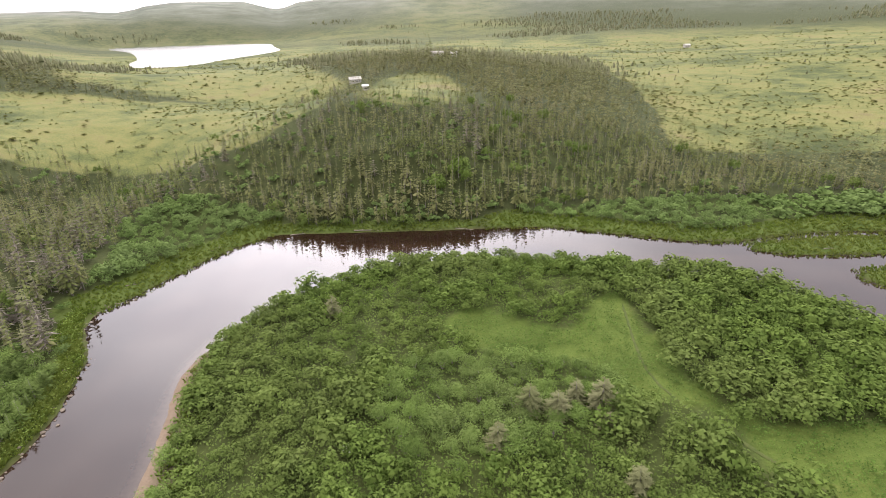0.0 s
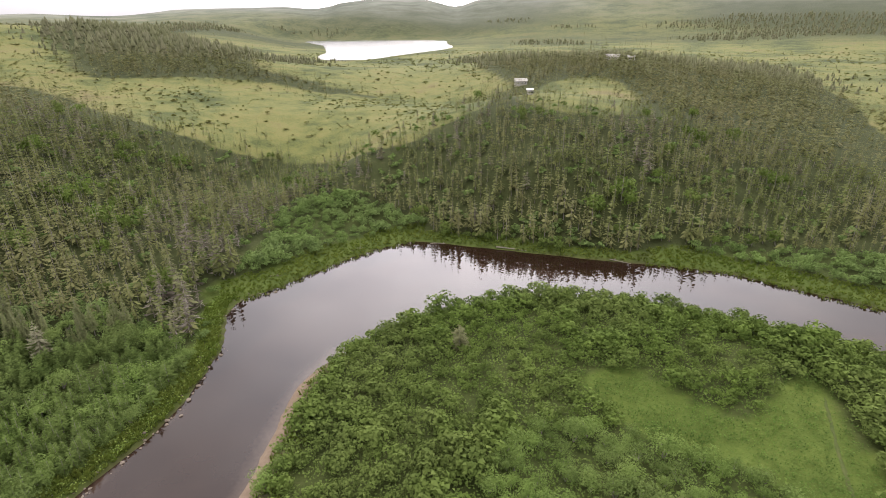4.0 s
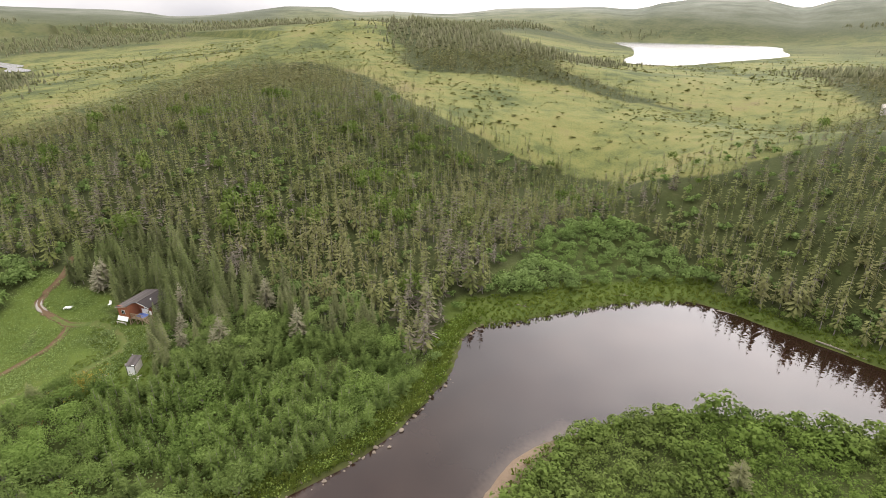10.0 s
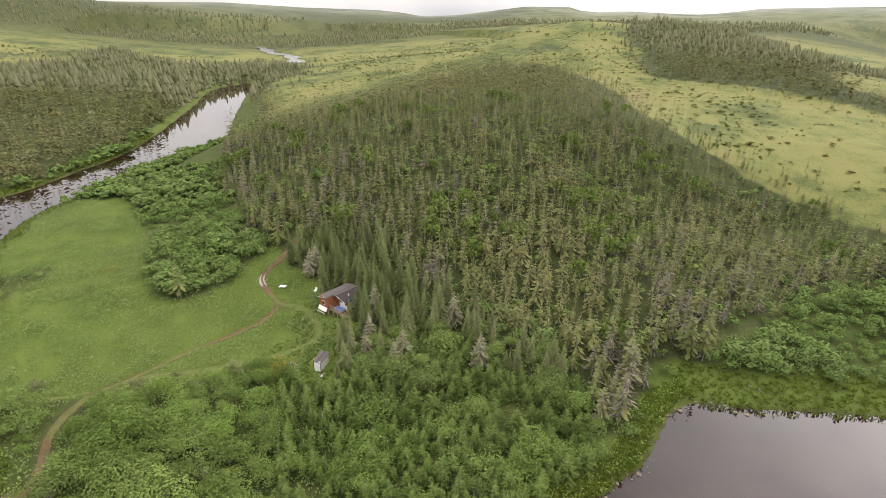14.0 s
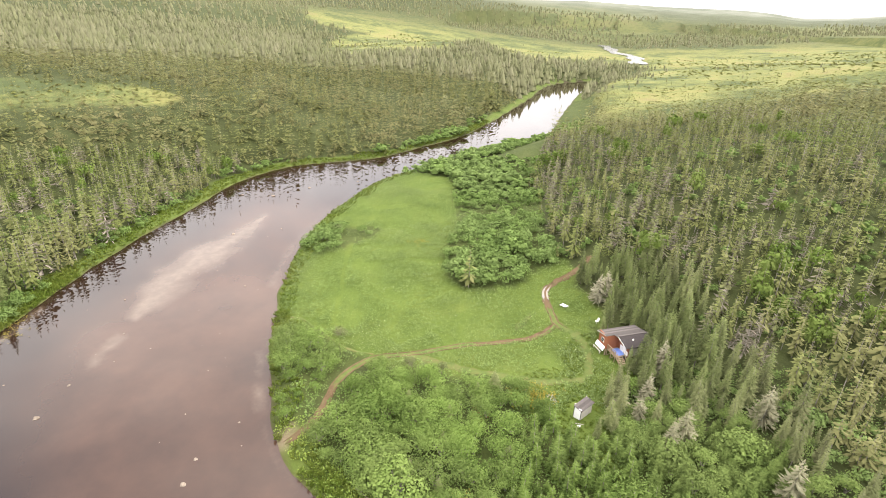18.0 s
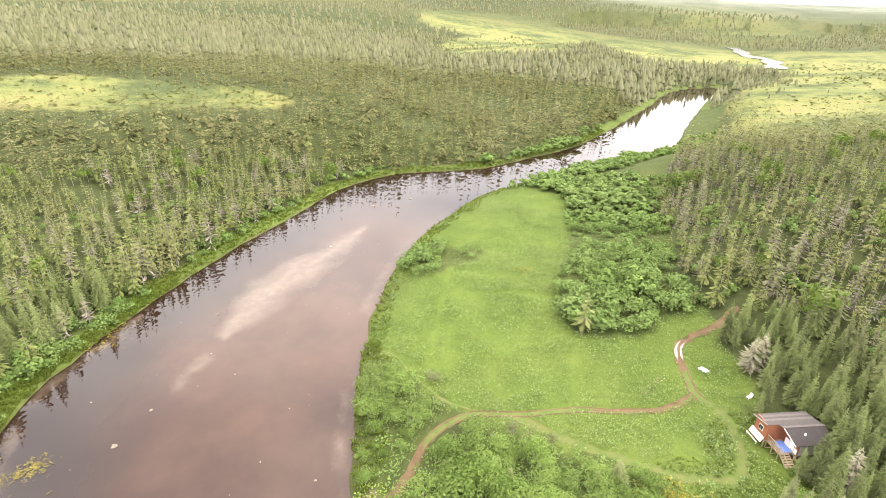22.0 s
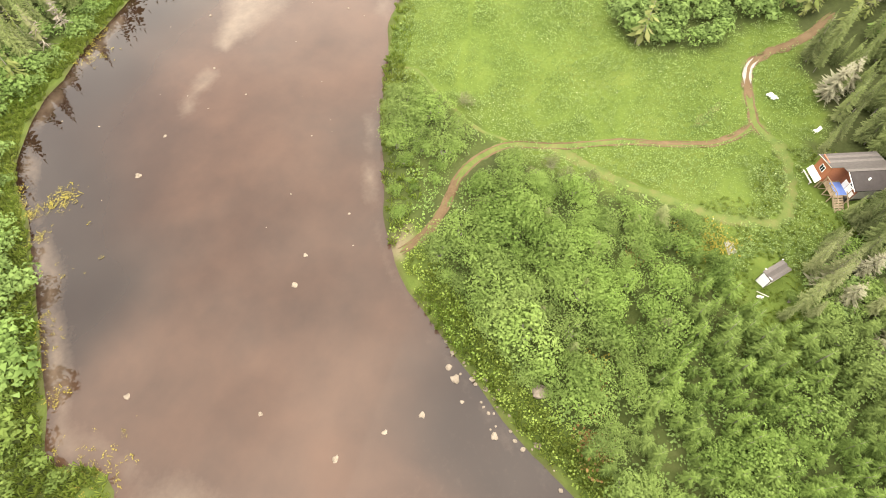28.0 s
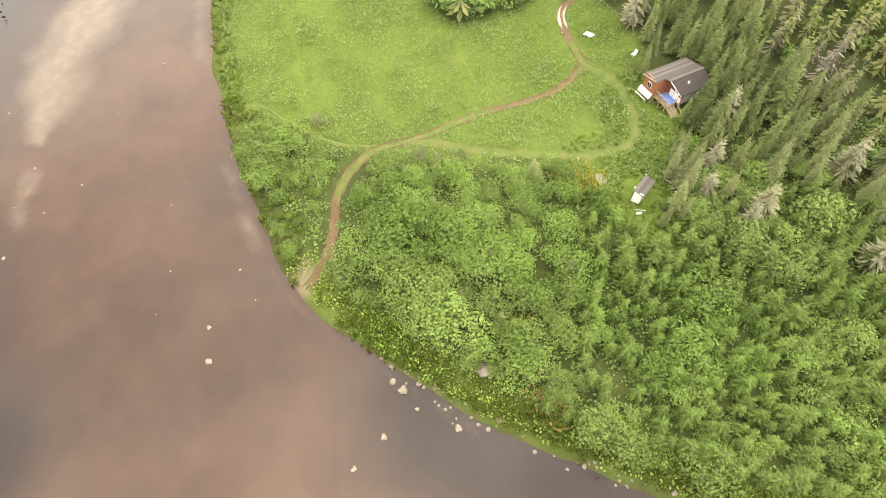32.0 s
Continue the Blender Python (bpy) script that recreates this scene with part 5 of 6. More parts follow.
for k in range(34):
    sx, sy = RNG.uniform(-150, -58), RNG.uniform(-62, 8)
    if float(from_grid(SHORE, np.array(sx), np.array(sy))) < -3:
        stone(sx, sy, float(RNG.uniform(0.10, 0.24)), "stones in the river", 0.29)
line = curve_through(BANK_CABIN, 14)
line = line[(line[:, 0] > -76) & (line[:, 0] < -55) & (line[:, 1] > 9) & (line[:, 1] < 100)]
for k in range(150):
    sx, sy = line[int(RNG.integers(0, len(line)))] + RNG.normal(0, 0.75, 2)
    stone(sx, sy, float(np.clip(RNG.lognormal(-1.2, 0.45), 0.15, 0.8)), "bank boulders")

stone(-73.1, 20.2, 1.5, "bank boulders", 0.05)
rx, ry = np.r_[-70.5 + RNG.normal(0, 0.9, 40), -76 + RNG.normal(0, 0.8, 24), -92 + RNG.normal(0, 0.8, 20)], np.r_[27 + RNG.normal(0, 0.8, 40), 24.6 + RNG.normal(0, 0.7, 24), 24 + RNG.normal(0, 0.7, 20)]
stuff("rusty_bracken", dealt(TUFTS, lay(np.stack([rx, ry, ground_z(rx, ry)], 1), RNG.uniform(0.6, 1.2, len(rx)), (0.8, 1.2))), M_RUST, "rust-brown withered bracken between young spruces", "bracken")

# Low heath shrubs strewn over the bogs, and weed in the shallows.
heath = []
for x0, x1, y0, y1, gap, big in ((-420, 330, -340, 330, 2.8, 0.55), (-800, -420, -230, 480, 6.0, 0.8), (-420, 500, 330, 800, 6.0, 0.8)):
    x, y = strewn(x0, x1, y0, y1, gap)
    shore, bog, meadow, scrub, young, point, far = cover(x, y)
    m = bog & seen_side(x, y) & ~inside(LAKE, x, y) & (value_noise(x, y, 38, 101, 4) + 0.6 * value_noise(x, y, 140, 102, 2) + RNG.normal(0, 0.45, x.size) > 0.30)
    heath.append((np.stack([x[m], y[m], ground_z(x[m], y[m]) - 0.1], 1), big * np.clip(RNG.lognormal(0.0, 0.4, m.sum()), 0.45, 2.6)))
hp, hs = np.vstack([p for p, _ in heath]), np.concatenate([h for _, h in heath])
stuff("bog_shrubs", dealt(BUSH_TINY, lay(hp, hs, (1.6, 3.2))), M_HEATH, "low dark shrubs strewn over the bog", "bushes")
wu = np.linspace(0, 1, 70) ** 0.8
extra = np.concatenate([np.array(c) + RNG.normal(0, spread_, (n, 2)) for c, spread_, n in (((-64.3, -45.4), 0.8, 40), ((-68.1, -43.6), 1.2, 60), ((-90.4, -61.4), 1.1, 40), ((-49.5, -24.5), 0.7, 20), ((-53.4, -31.7), 1.0, 40), ((-45.5, -15.5), 2.0, 70), ((-62.6, -41.6), 0.8, 30), ((-51, -29.5), 0.9, 36))])
bank = curve_through(BANK_POINT, 14)
bank = bank[(bank[:, 0] > -96) & (bank[:, 0] < -44) & (bank[:, 1] < -17)]
bank = bank[value_noise(bank[:, 0], bank[:, 1], 6, 103, 2) > 0.18]
pick = RNG.integers(0, len(bank), 90)
wx = np.r_[-64.8 - 4.6 * wu + RNG.normal(0, 0.6, 70), bank[pick, 0] + RNG.normal(0, 0.5, 90), -60 + RNG.normal(0, 3.0, 8), -42.5 + RNG.normal(0, 2.6, 30), extra[:, 0]]
wy = np.r_[-45.2 + 1.6 * wu + RNG.normal(0, 0.5, 70), bank[pick, 1] + 0.7 + RNG.normal(0, 0.5, 90), -36 + RNG.normal(0, 3.0, 8), -13.5 + RNG.normal(0, 2.4, 30), extra[:, 1]]
wp = np.stack([wx, wy, np.maximum(ground_z(wx, wy), -0.05)], 1)
stuff("water_weed", dealt(TUFTS, dict(lay(wp, RNG.uniform(0.1, 0.28, len(wp))), squash=RNG.uniform(1.2, 2.4, len(wp)))), M_WEED, "yellow-green weed drifting in the shallows", "weed")



# Half-bare grey willows beside the track.
def twiggy_willow():
    r = np.random.default_rng(58)
    v, t = [], []
    for k in range(70):
        a, n, z0 = r.uniform(0, 6.283), r.uniform(0.15, 0.5), r.uniform(0.0, 0.4)
        c, s_, i = math.cos(a), math.sin(a), len(v)
        v += [(c * n * 0.25, s_ * n * 0.25, z0), (c * n * 0.25 - s_ * 0.016, s_ * n * 0.25 + c * 0.016, z0), (c * n, s_ * n, z0 + r.uniform(0.3, 0.65))]
        t += [(i, i + 1, i + 2)]
    root = tagged(new("grey_willow"), "half-bare grey willow bush with pale twigs", "bush")
    part("stem", mesh_of("stem", np.array(v), np.array(t), M_DEAD), root)
    part("foliage", mesh_of("foliage", *leaf_shape(420, 0.042, 59, 9), M_NEEDLE_GREY_LEAF), root)
    return root


spots = np.array([(-101.3, 10.1, 2.2), (-100.4, 13.0, 2.0), (-100.9, 15.5, 2.3), (-99.0, 8.6, 1.8), (-93.8, 7.2, 2.2), (-92.0, 5.2, 1.9), (-87.6, 8.2, 2.0), (-89.5, 10.4, 2.0), (-107.5, -5.6, 2.0), (-105.5, -8.8, 2.2), (-152.5, -27, 2.4), (-149, -30, 2.4), (-146, -28.5, 2.0)])
plant([twiggy_willow()], np.stack([spots[:, 0], spots[:, 1], ground_z(spots[:, 0], spots[:, 1])], 1), spots[:, 2], "grey willows", (1.1, 1.5))

gx = np.r_[-98.0 + RNG.normal(0, 1.4, 110), -78 + RNG.normal(0, 1.0, 16), -152 + RNG.normal(0, 1.5, 20)]
gy = np.r_[30.4 + RNG.normal(0, 1.8, 110), 24 + RNG.normal(0, 0.9, 16), -4 + RNG.normal(0, 1.0, 20)]
stuff("yellow_herbs", dealt(TUFTS, lay(np.stack([gx, gy, ground_z(gx, gy)], 1), RNG.uniform(0.6, 1.0, len(gx)), (0.7, 1.1))), M_WEED, "yellowing herbs in flower near the shed", "herbs")

# ---- tracks ----
def ribbon(line, offset, width, lift, seed, a=0.0, b=1.0):
    """A worn strip along a line, draped on the ground, with uneven edges."""
    r = np.random.default_rng(seed)
    pts = line[int(a * (len(line) - 1)):int(b * (len(line) - 1)) + 1]
    seg = np.hypot(*np.diff(pts, axis=0).T)
    along = np.r_[0, np.cumsum(seg)]
    n = max(4, int(along[-1] / 0.45))
    u = np.linspace(0, along[-1], n)
    p = np.stack([np.interp(u, along, pts[:, 0]), np.interp(u, along, pts[:, 1])], 1)
    d = np.gradient(p, axis=0)
    d /= np.hypot(*d.T)[:, None] + 1e-9
    q = np.stack([-d[:, 1], d[:, 0]], 1)
    wob = np.convolve(r.normal(0, 1, n + 8), np.ones(5) / 5, "same")[4:-4]
    rows = []
    for f in (-1, -0.4, 0.4, 1):
        half = width * (0.5 + 0.22 * np.convolve(r.normal(0, 1, n + 8), np.ones(3) / 3, "same")[4:-4])
        half *= np.minimum(1, np.minimum(np.arange(n) + 0.3, n - 0.7 - np.arange(n)) / 3)
        xy = p + q * (offset + 0.08 * wob + f * half)[:, None]
        rows.append(np.c_[xy, ground_z(xy[:, 0], xy[:, 1]) + lift - 0.05 * (abs(f) == 1)])
    v = np.concatenate(rows)
    t = []
    for k in range(3):
        for i in range(n - 1):
            a0, b0 = k * n + i, (k + 1) * n + i
            t += [(a0, a0 + 1, b0 + 1), (a0, b0 + 1, b0)]
    return v, np.array(t)


M_VERGE = plain("trodden_yellow_grass", [(0.3, (0.046, 0.072, 0.017)), (0.5, (0.076, 0.096, 0.025)), (0.68, (0.115, 0.098, 0.040))], 0.7, bump=0.8, vec=world_pos)
pieces, verge = [], [ribbon(curve_through([(-117.5, 25), (-121, 26.6), (-124, 27.2)], 8), 0.0, 1.5, 0.10, 960)]
for k, line in enumerate(TRACKS[:3]):
    verge.append(ribbon(line, 0.0, (1.25, 1.55, 0.6)[k], 0.08, 900 + k))
    if k < 2:
        for off in (-0.5, 0.5):
            pieces.append(ribbon(line, off, 0.28, 0.11, 910 + 7 * k + int(off > 0), 0.0, (1.0, 0.42)[k]))
pieces.append(ribbon(TRACKS[0], 0.0, 0.8, 0.12, 930, 0.0, 0.30))
pieces.append(ribbon(TRACKS[1], 0.0, 1.4, 0.13, 931, 0.0, 0.30))
pieces.append(ribbon(TRACKS[0], 0.1, 0.5, 0.12, 932, 0.74, 1.0))
for name, some, mat, label in (("track_verge", verge, M_VERGE, "trodden yellow-green grass along the vehicle track"), ("dirt_track", pieces, M_DIRT, "rutted sandy vehicle track winding through the meadow")):
    v, t = joined(some)
    tagged(new(name, mesh_of(name, v, t, mat, True)), label, "track", kind="structure")
v, t = joined([ribbon(TRACKS[1], off, 0.36, 0.20, 940 + k, 0.17, 0.27) for k, off in enumerate((-0.4, 0.42))])
tagged(new("track_puddle", mesh_of("track_puddle", v, t, M_PUDDLE, True)), "pale puddled wheel ruts in the track", "puddle", kind="structure")
M_PATH = plain("trodden_herbs", [(0.3, (0.040, 0.062, 0.014)), (0.7, (0.085, 0.090, 0.030))], 0.7, bump=0.8, vec=world_pos)
v, t = ribbon(POINT_PATH, 0, 0.45, 0.10, 950)
tagged(new("foot_path", mesh_of("foot_path", v, t, M_PATH, True)), "faint trodden path through the point's herbs", "path", kind="structure")


# ---- the cabin ----
def box(bm, x0, x1, y0, y1, z0, z1, bevel=0.0):
    r = bmesh.ops.create_cube(bm, size=1)
    for w in r["verts"]:
        w.co = Vector(((x0 + x1) / 2 + w.co.x * (x1 - x0), (y0 + y1) / 2 + w.co.y * (y1 - y0), (z0 + z1) / 2 + w.co.z * (z1 - z0)))
    if bevel:
        bmesh.ops.bevel(bm, geom=list({e for w in r["verts"] for e in w.link_edges}), offset=bevel, segments=1, affect="EDGES")


def boxes(*rows, bevel=0.0):
    bm = bmesh.new()
    for r in rows:
        box(bm, *r, bevel=bevel)
    return bm


def slab(corners, thick):
    """A slab under four corners."""
    bm = bmesh.new()
    top = [bm.verts.new(c) for c in corners]
    low = [bm.verts.new((x, y, z - thick)) for x, y, z in corners]
    bm.faces.new(top)
    bm.faces.new(low[::-1])
    for i in range(len(top)):
        j = (i + 1) % len(top)
        bm.faces.new((top[j], top[i], low[i], low[j]))
    return bm


def beam(bm, a, b, thick, wide=None):
    """A squared timber from a to b."""
    a, b = Vector(a), Vector(b)
    r = bmesh.ops.create_cube(bm, size=1)
    m = Matrix.Translation((a + b) / 2) @ (b - a).to_track_quat("Z", "Y").to_matrix().to_4x4() @ Matrix.Diagonal((thick, wide or thick, (b - a).length, 1))
    bmesh.ops.transform(bm, matrix=m, verts=r["verts"])


def piecewise(name, stops, rough, scale=3.0, bump=0.4):
    """Weathered boards whose shade changes from piece to piece."""
    m, nt, bsdf, out = nodes_of(name)
    co = nt.nodes.new("ShaderNodeTexCoord").outputs["Object"]
    mp = nt.nodes.new("ShaderNodeMapping")
    mp.inputs["Scale"].default_value = (6.0, 0.7, 6.0)
    nt.links.new(co, mp.inputs["Vector"])
    grain = noise_node(nt, scale, 5.0, 0.65, mp.outputs["Vector"])
    rnd = nt.nodes.new("ShaderNodeObjectInfo").outputs["Random"]
    fac = math_node(nt, "ADD", math_node(nt, "MULTIPLY", grain, 0.6), math_node(nt, "MULTIPLY", rnd, 0.4))
    nt.links.new(ramp_node(nt, fac, stops), bsdf.inputs["Base Color"])
    bsdf.inputs["Roughness"].default_value = rough
    bump_node(nt, bsdf, grain, bump, 0.02)
    return m


M_ROOF_GREY = piecewise("weathered_grey_roofing", [(0.25, (0.026, 0.020, 0.016)), (0.5, (0.052, 0.042, 0.036)), (0.78, (0.098, 0.084, 0.074))], 0.85)
M_ROOF_DARK = plain("dark_asphalt_roofing", [(0.3, (0.016, 0.011, 0.010)), (0.7, (0.032, 0.024, 0.021))], 2.0, rough=0.9)
M_RED = piecewise("red_brown_boards", [(0.25, (0.15, 0.048, 0.022)), (0.75, (0.26, 0.090, 0.040))], 0.8)
M_WHITE = plain("chalky_white_paint", [(0.3, (0.66, 0.65, 0.61)), (0.7, (0.80, 0.79, 0.76))], 1.5, rough=0.6, bump=0.1)
M_PALE = plain("pale_grey_cladding", [(0.3, (0.30, 0.28, 0.24)), (0.7, (0.42, 0.39, 0.34))], 1.5, rough=0.7, bump=0.15)
M_BLUE = plain("blue_deck_sheet", [(0.3, (0.10, 0.17, 0.46)), (0.7, (0.18, 0.27, 0.60))], 1.2, rough=0.5, bump=0.1)
M_DECK = piecewise("raw_deck_lumber", [(0.25, (0.18, 0.13, 0.075)), (0.75, (0.32, 0.24, 0.15))], 0.8)
M_PANE = plain("dark_window_glass", [(0.3, (0.012, 0.014, 0.016)), (0.7, (0.025, 0.028, 0.030))], 1.0, rough=0.06, bump=0)
# Near-black: painted shade below the cabin floor, and the shed's corner trim.
M_DARK = plain("dark_trim_and_floor_shade", [(0.3, (0.03, 0.026, 0.02)), (0.7, (0.06, 0.05, 0.04))], 2.0)


def build_cabin():
    gz = float(ground_z(-113.2, 43.6))
    cabin = tagged(new("cabin"), "red-brown board cabin on posts with weathered roof and blue porch", "cabin")
    cabin.matrix_basis = pose(-112.9, 42.8, gz - 0.15, 0, 0, 32)
    floor_z, eave = 1.1, 3.25
    ridge = 3.85
    # walls of the left wing and of the main room
    wing = part("wing_wall", boxes((-3.15, -0.85, -1.5, -1.38, floor_z, eave + 0.3), (-3.15, -3.03, -1.38, 5.3, floor_z, eave), (-0.97, -0.85, -1.38, 0.9, floor_z, eave + 0.4)), cabin, M_RED, "red-brown board wing wall")
    part("main_wall", boxes((-0.85, 2.0, 0.9, 1.02, floor_z, 3.0)), cabin, M_RED, "red-brown porch wall")
    part("side_wall", boxes((1.9, 2.02, 1.02, 5.3, floor_z - 0.1, 2.85)), cabin, M_PALE, "pale grey clad side wall")
    part("rear_wall", boxes((-3.03, 1.9, 5.18, 5.3, floor_z, 3.0)), cabin, M_PALE, "pale grey clad rear wall")
    gable = bmesh.new()
    f = [gable.verts.new(c) for c in ((-0.85, 0.92, 3.0), (2.0, 0.92, 2.9), (0.0, 0.92, ridge - 0.1), (-0.85, 0.92, ridge - 0.25))]
    g = [gable.verts.new((w.co.x, 1.0, w.co.z)) for w in f]
    gable.faces.new(f), gable.faces.new(g[::-1])
    for i in range(4):
        gable.faces.new((f[(i + 1) % 4], f[i], g[i], g[(i + 1) % 4]))
    part("gable", gable, cabin, M_RED)
    # Solid dark block added between the posts; its colour stands for the shade.
    part("floor_shade", boxes((-2.9, 1.8, 0.4, 5.1, 0.0, floor_z - 0.12)), cabin, M_DARK, "dark block painted as the shade under the floor")
    part("floor_frame", boxes((-3.15, 2.02, 0.9, 5.3, floor_z - 0.12, floor_z), (-3.15, -0.85, -1.5, 0.9, floor_z - 0.12, floor_z)), cabin, M_DECK)
    # grey roof of long strips over the wing, stepping down one over the other
    n = 8
    for k in range(n):
        u0, u1 = -3.45 + 3.45 * k / n, -3.45 + 3.45 * (k + 1) / n + 0.05
        z0, z1 = eave + (ridge - eave) * (u0 + 3.45) / 3.45, eave + (ridge - eave) * (u1 + 3.45) / 3.45
        front = -1.75 if u1 < -0.6 else -0.25
        part("roof_strip", slab([(u0, front + 0.03 * (k % 3), z0 + 0.03), (u1, front + 0.03 * (k % 2), z1), (u1, 5.55, z1), (u0, 5.6, z0 + 0.03)], 0.06), cabin, M_ROOF_GREY)
    dark = part("dark_roof", slab([(0.0, -0.05, ridge + 0.05), (2.3, 0.15, 2.92), (2.3, 5.5, 2.92), (0.0, 5.55, ridge + 0.05)], 0.07), cabin, M_ROOF_DARK, "dark asphalt roof slope")
    for k in range(5):
        f0 = k / 5
        part("asphalt_course", slab([(2.3 * f0, -0.03 + 0.2 * f0, ridge + 0.075 - 0.93 * f0), (2.3 * (f0 + 0.2) + 0.02, 0.01 + 0.2 * f0, ridge + 0.075 - 0.93 * (f0 + 0.2) - 0.01), (2.3 * (f0 + 0.2) + 0.02, 5.49, ridge + 0.065 - 0.93 * (f0 + 0.2)), (2.3 * f0, 5.52, ridge + 0.075 - 0.93 * f0)], 0.02), dark, M_ROOF_DARK)
    part("ridge_cap", boxes((-0.09, 0.07, -0.2, 5.6, ridge + 0.06, ridge + 0.12)), cabin, M_ROOF_GREY, "weathered ridge strip")
    bm = bmesh.new()
    beam(bm, (-0.02, -0.12, ridge), (2.32, 0.1, 2.86), 0.04, 0.09)
    part("rake_board", bm, cabin, M_WHITE, "white painted rake board")
    bm = bmesh.new()
    beam(bm, (-3.45, -1.78, eave - 0.04), (-0.9, -1.78, eave + 0.42), 0.04, 0.08)
    part("rake_board", bm, cabin, M_PALE, "pale weathered rake board")
    bm = bmesh.new()
    bmesh.ops.create_cone(bm, segments=10, radius1=0.13, radius2=0.10, depth=0.35, cap_ends=True, matrix=Matrix.Translation((1.05, 2.1, 3.6)))
    part("roof_vent", bm, cabin, M_WHITE, "small white roof vent")
    # wing front: window, white skirt board
    win = part("window", boxes((-2.35, -1.6, -1.56, -1.50, 1.95, 2.75)), cabin, M_WHITE, "small white window frame")
    for u in (-2.3, -1.95):
        part("pane", boxes((u, u + 0.3, -1.575, -1.555, 2.0, 2.7)), win, M_PANE)
    bm = bmesh.new()
    beam(bm, (-2.15, -1.56, 1.45), (-2.15, -1.95, 0.72), 2.35, 0.05)
    part("skirt_panel", bm, cabin, M_WHITE, "white panel leaning below the wing wall")
    part("bench_plank", boxes((-3.4, -1.2, -2.25, -2.05, 0.42, 0.47), (-3.3, -3.2, -2.2, -2.1, 0.0, 0.42), (-1.4, -1.3, -2.2, -2.1, 0.0, 0.42)), cabin, M_PALE)
    # porch: deck, blue sheet, door, rails
    for k in range(9):
        part("deck_board", boxes((-0.83, 1.55, -1.25 + 0.24 * k, -1.25 + 0.24 * k + 0.225, floor_z - 0.06, floor_z), bevel=0.006), cabin, M_DECK)
    part("blue_sheet", boxes((-0.6, 1.4, -0.55, 0.85, floor_z + 0.004, floor_z + 0.02)), cabin, M_BLUE, "bright blue deck covering")
    part("white_panel", boxes((-0.25, 0.42, 0.86, 0.9, floor_z, floor_z + 1.0)), cabin, M_WHITE, "white lower wall panel")
    door = part("door", boxes((0.5, 1.32, 0.84, 0.9, floor_z + 0.02, floor_z + 1.98), bevel=0.01), cabin, M_WHITE, "white door with a dark upper window")
    part("pane", boxes((0.68, 1.14, 0.825, 0.842, floor_z + 1.15, floor_z + 1.75)), door, M_PANE)
    part("handle", boxes((1.2, 1.26, 0.79, 0.84, floor_z + 0.95, floor_z + 1.05)), door, M_ROOF_DARK)
    part("white_panel", boxes((1.42, 1.9, 0.86, 0.9, floor_z, floor_z + 0.75)), cabin, M_WHITE)
    for u in (-0.78, 0.35, 1.5):
        part("rail_post", boxes((u - 0.05, u + 0.05, -1.25, -1.15, 0.0, floor_z + 0.95), bevel=0.008), cabin, M_DECK)
    part("hand_rail", boxes((-0.83, 1.55, -1.26, -1.14, floor_z + 0.95, floor_z + 1.0)), cabin, M_DECK)
    part("mid_rail", boxes((-0.83, 1.55, -1.22, -1.18, floor_z + 0.48, floor_z + 0.56)), cabin, M_DECK)
    for k in range(8):
        u = -0.65 + 0.28 * k
        part("baluster", boxes((u, u + 0.04, -1.23, -1.19, floor_z, floor_z + 0.95)), cabin, M_DECK)
    bm = bmesh.new()
    beam(bm, (-0.6, -1.2, 0.05), (0.3, -1.2, floor_z - 0.05), 0.08)
    beam(bm, (0.4, -1.2, 0.05), (1.3, -1.2, floor_z - 0.05), 0.08)
    part("brace", bm, cabin, M_DECK)
    # stair down to the grass
    stair = part("stair_stringer", boxes((1.5, 1.58, -1.05, 0.25, floor_z - 0.2, floor_z)), cabin, M_DECK)
    for v in (-1.02, 0.2):
        bm = bmesh.new()
        beam(bm, (1.5, v, floor_z - 0.1), (3.35, v, -0.02), 0.06, 0.22)
        part("stringer", bm, stair, M_DECK)
        bm = bmesh.new()
        beam(bm, (1.5, v, floor_z + 0.85), (3.3, v, 0.88), 0.06, 0.09)
        beam(bm, (3.25, v, 0.0), (3.25, v, 0.92), 0.08)
        beam(bm, (2.4, v, 0.5), (2.4, v, 1.4), 0.06)
        part("stair_rail", bm, stair, M_DECK)
    for k in range(7):
        f0 = (k + 0.5) / 7
        part("tread", boxes((1.5 + 1.85 * f0 - 0.13, 1.5 + 1.85 * f0 + 0.13, -1.0, 0.18, floor_z * (1 - f0) + 0.0, floor_z * (1 - f0) + 0.045), bevel=0.005), stair, M_DECK)
    for u, v in ((-3.0, -1.4), (-1.0, -1.4), (-3.0, 2.0), (-3.0, 5.1), (1.9, 3.0), (1.9, 5.1), (1.9, 1.0)):
        part("post", boxes((u - 0.08, u + 0.08, v - 0.08, v + 0.08, -0.3, floor_z - 0.1)), cabin, M_DECK)


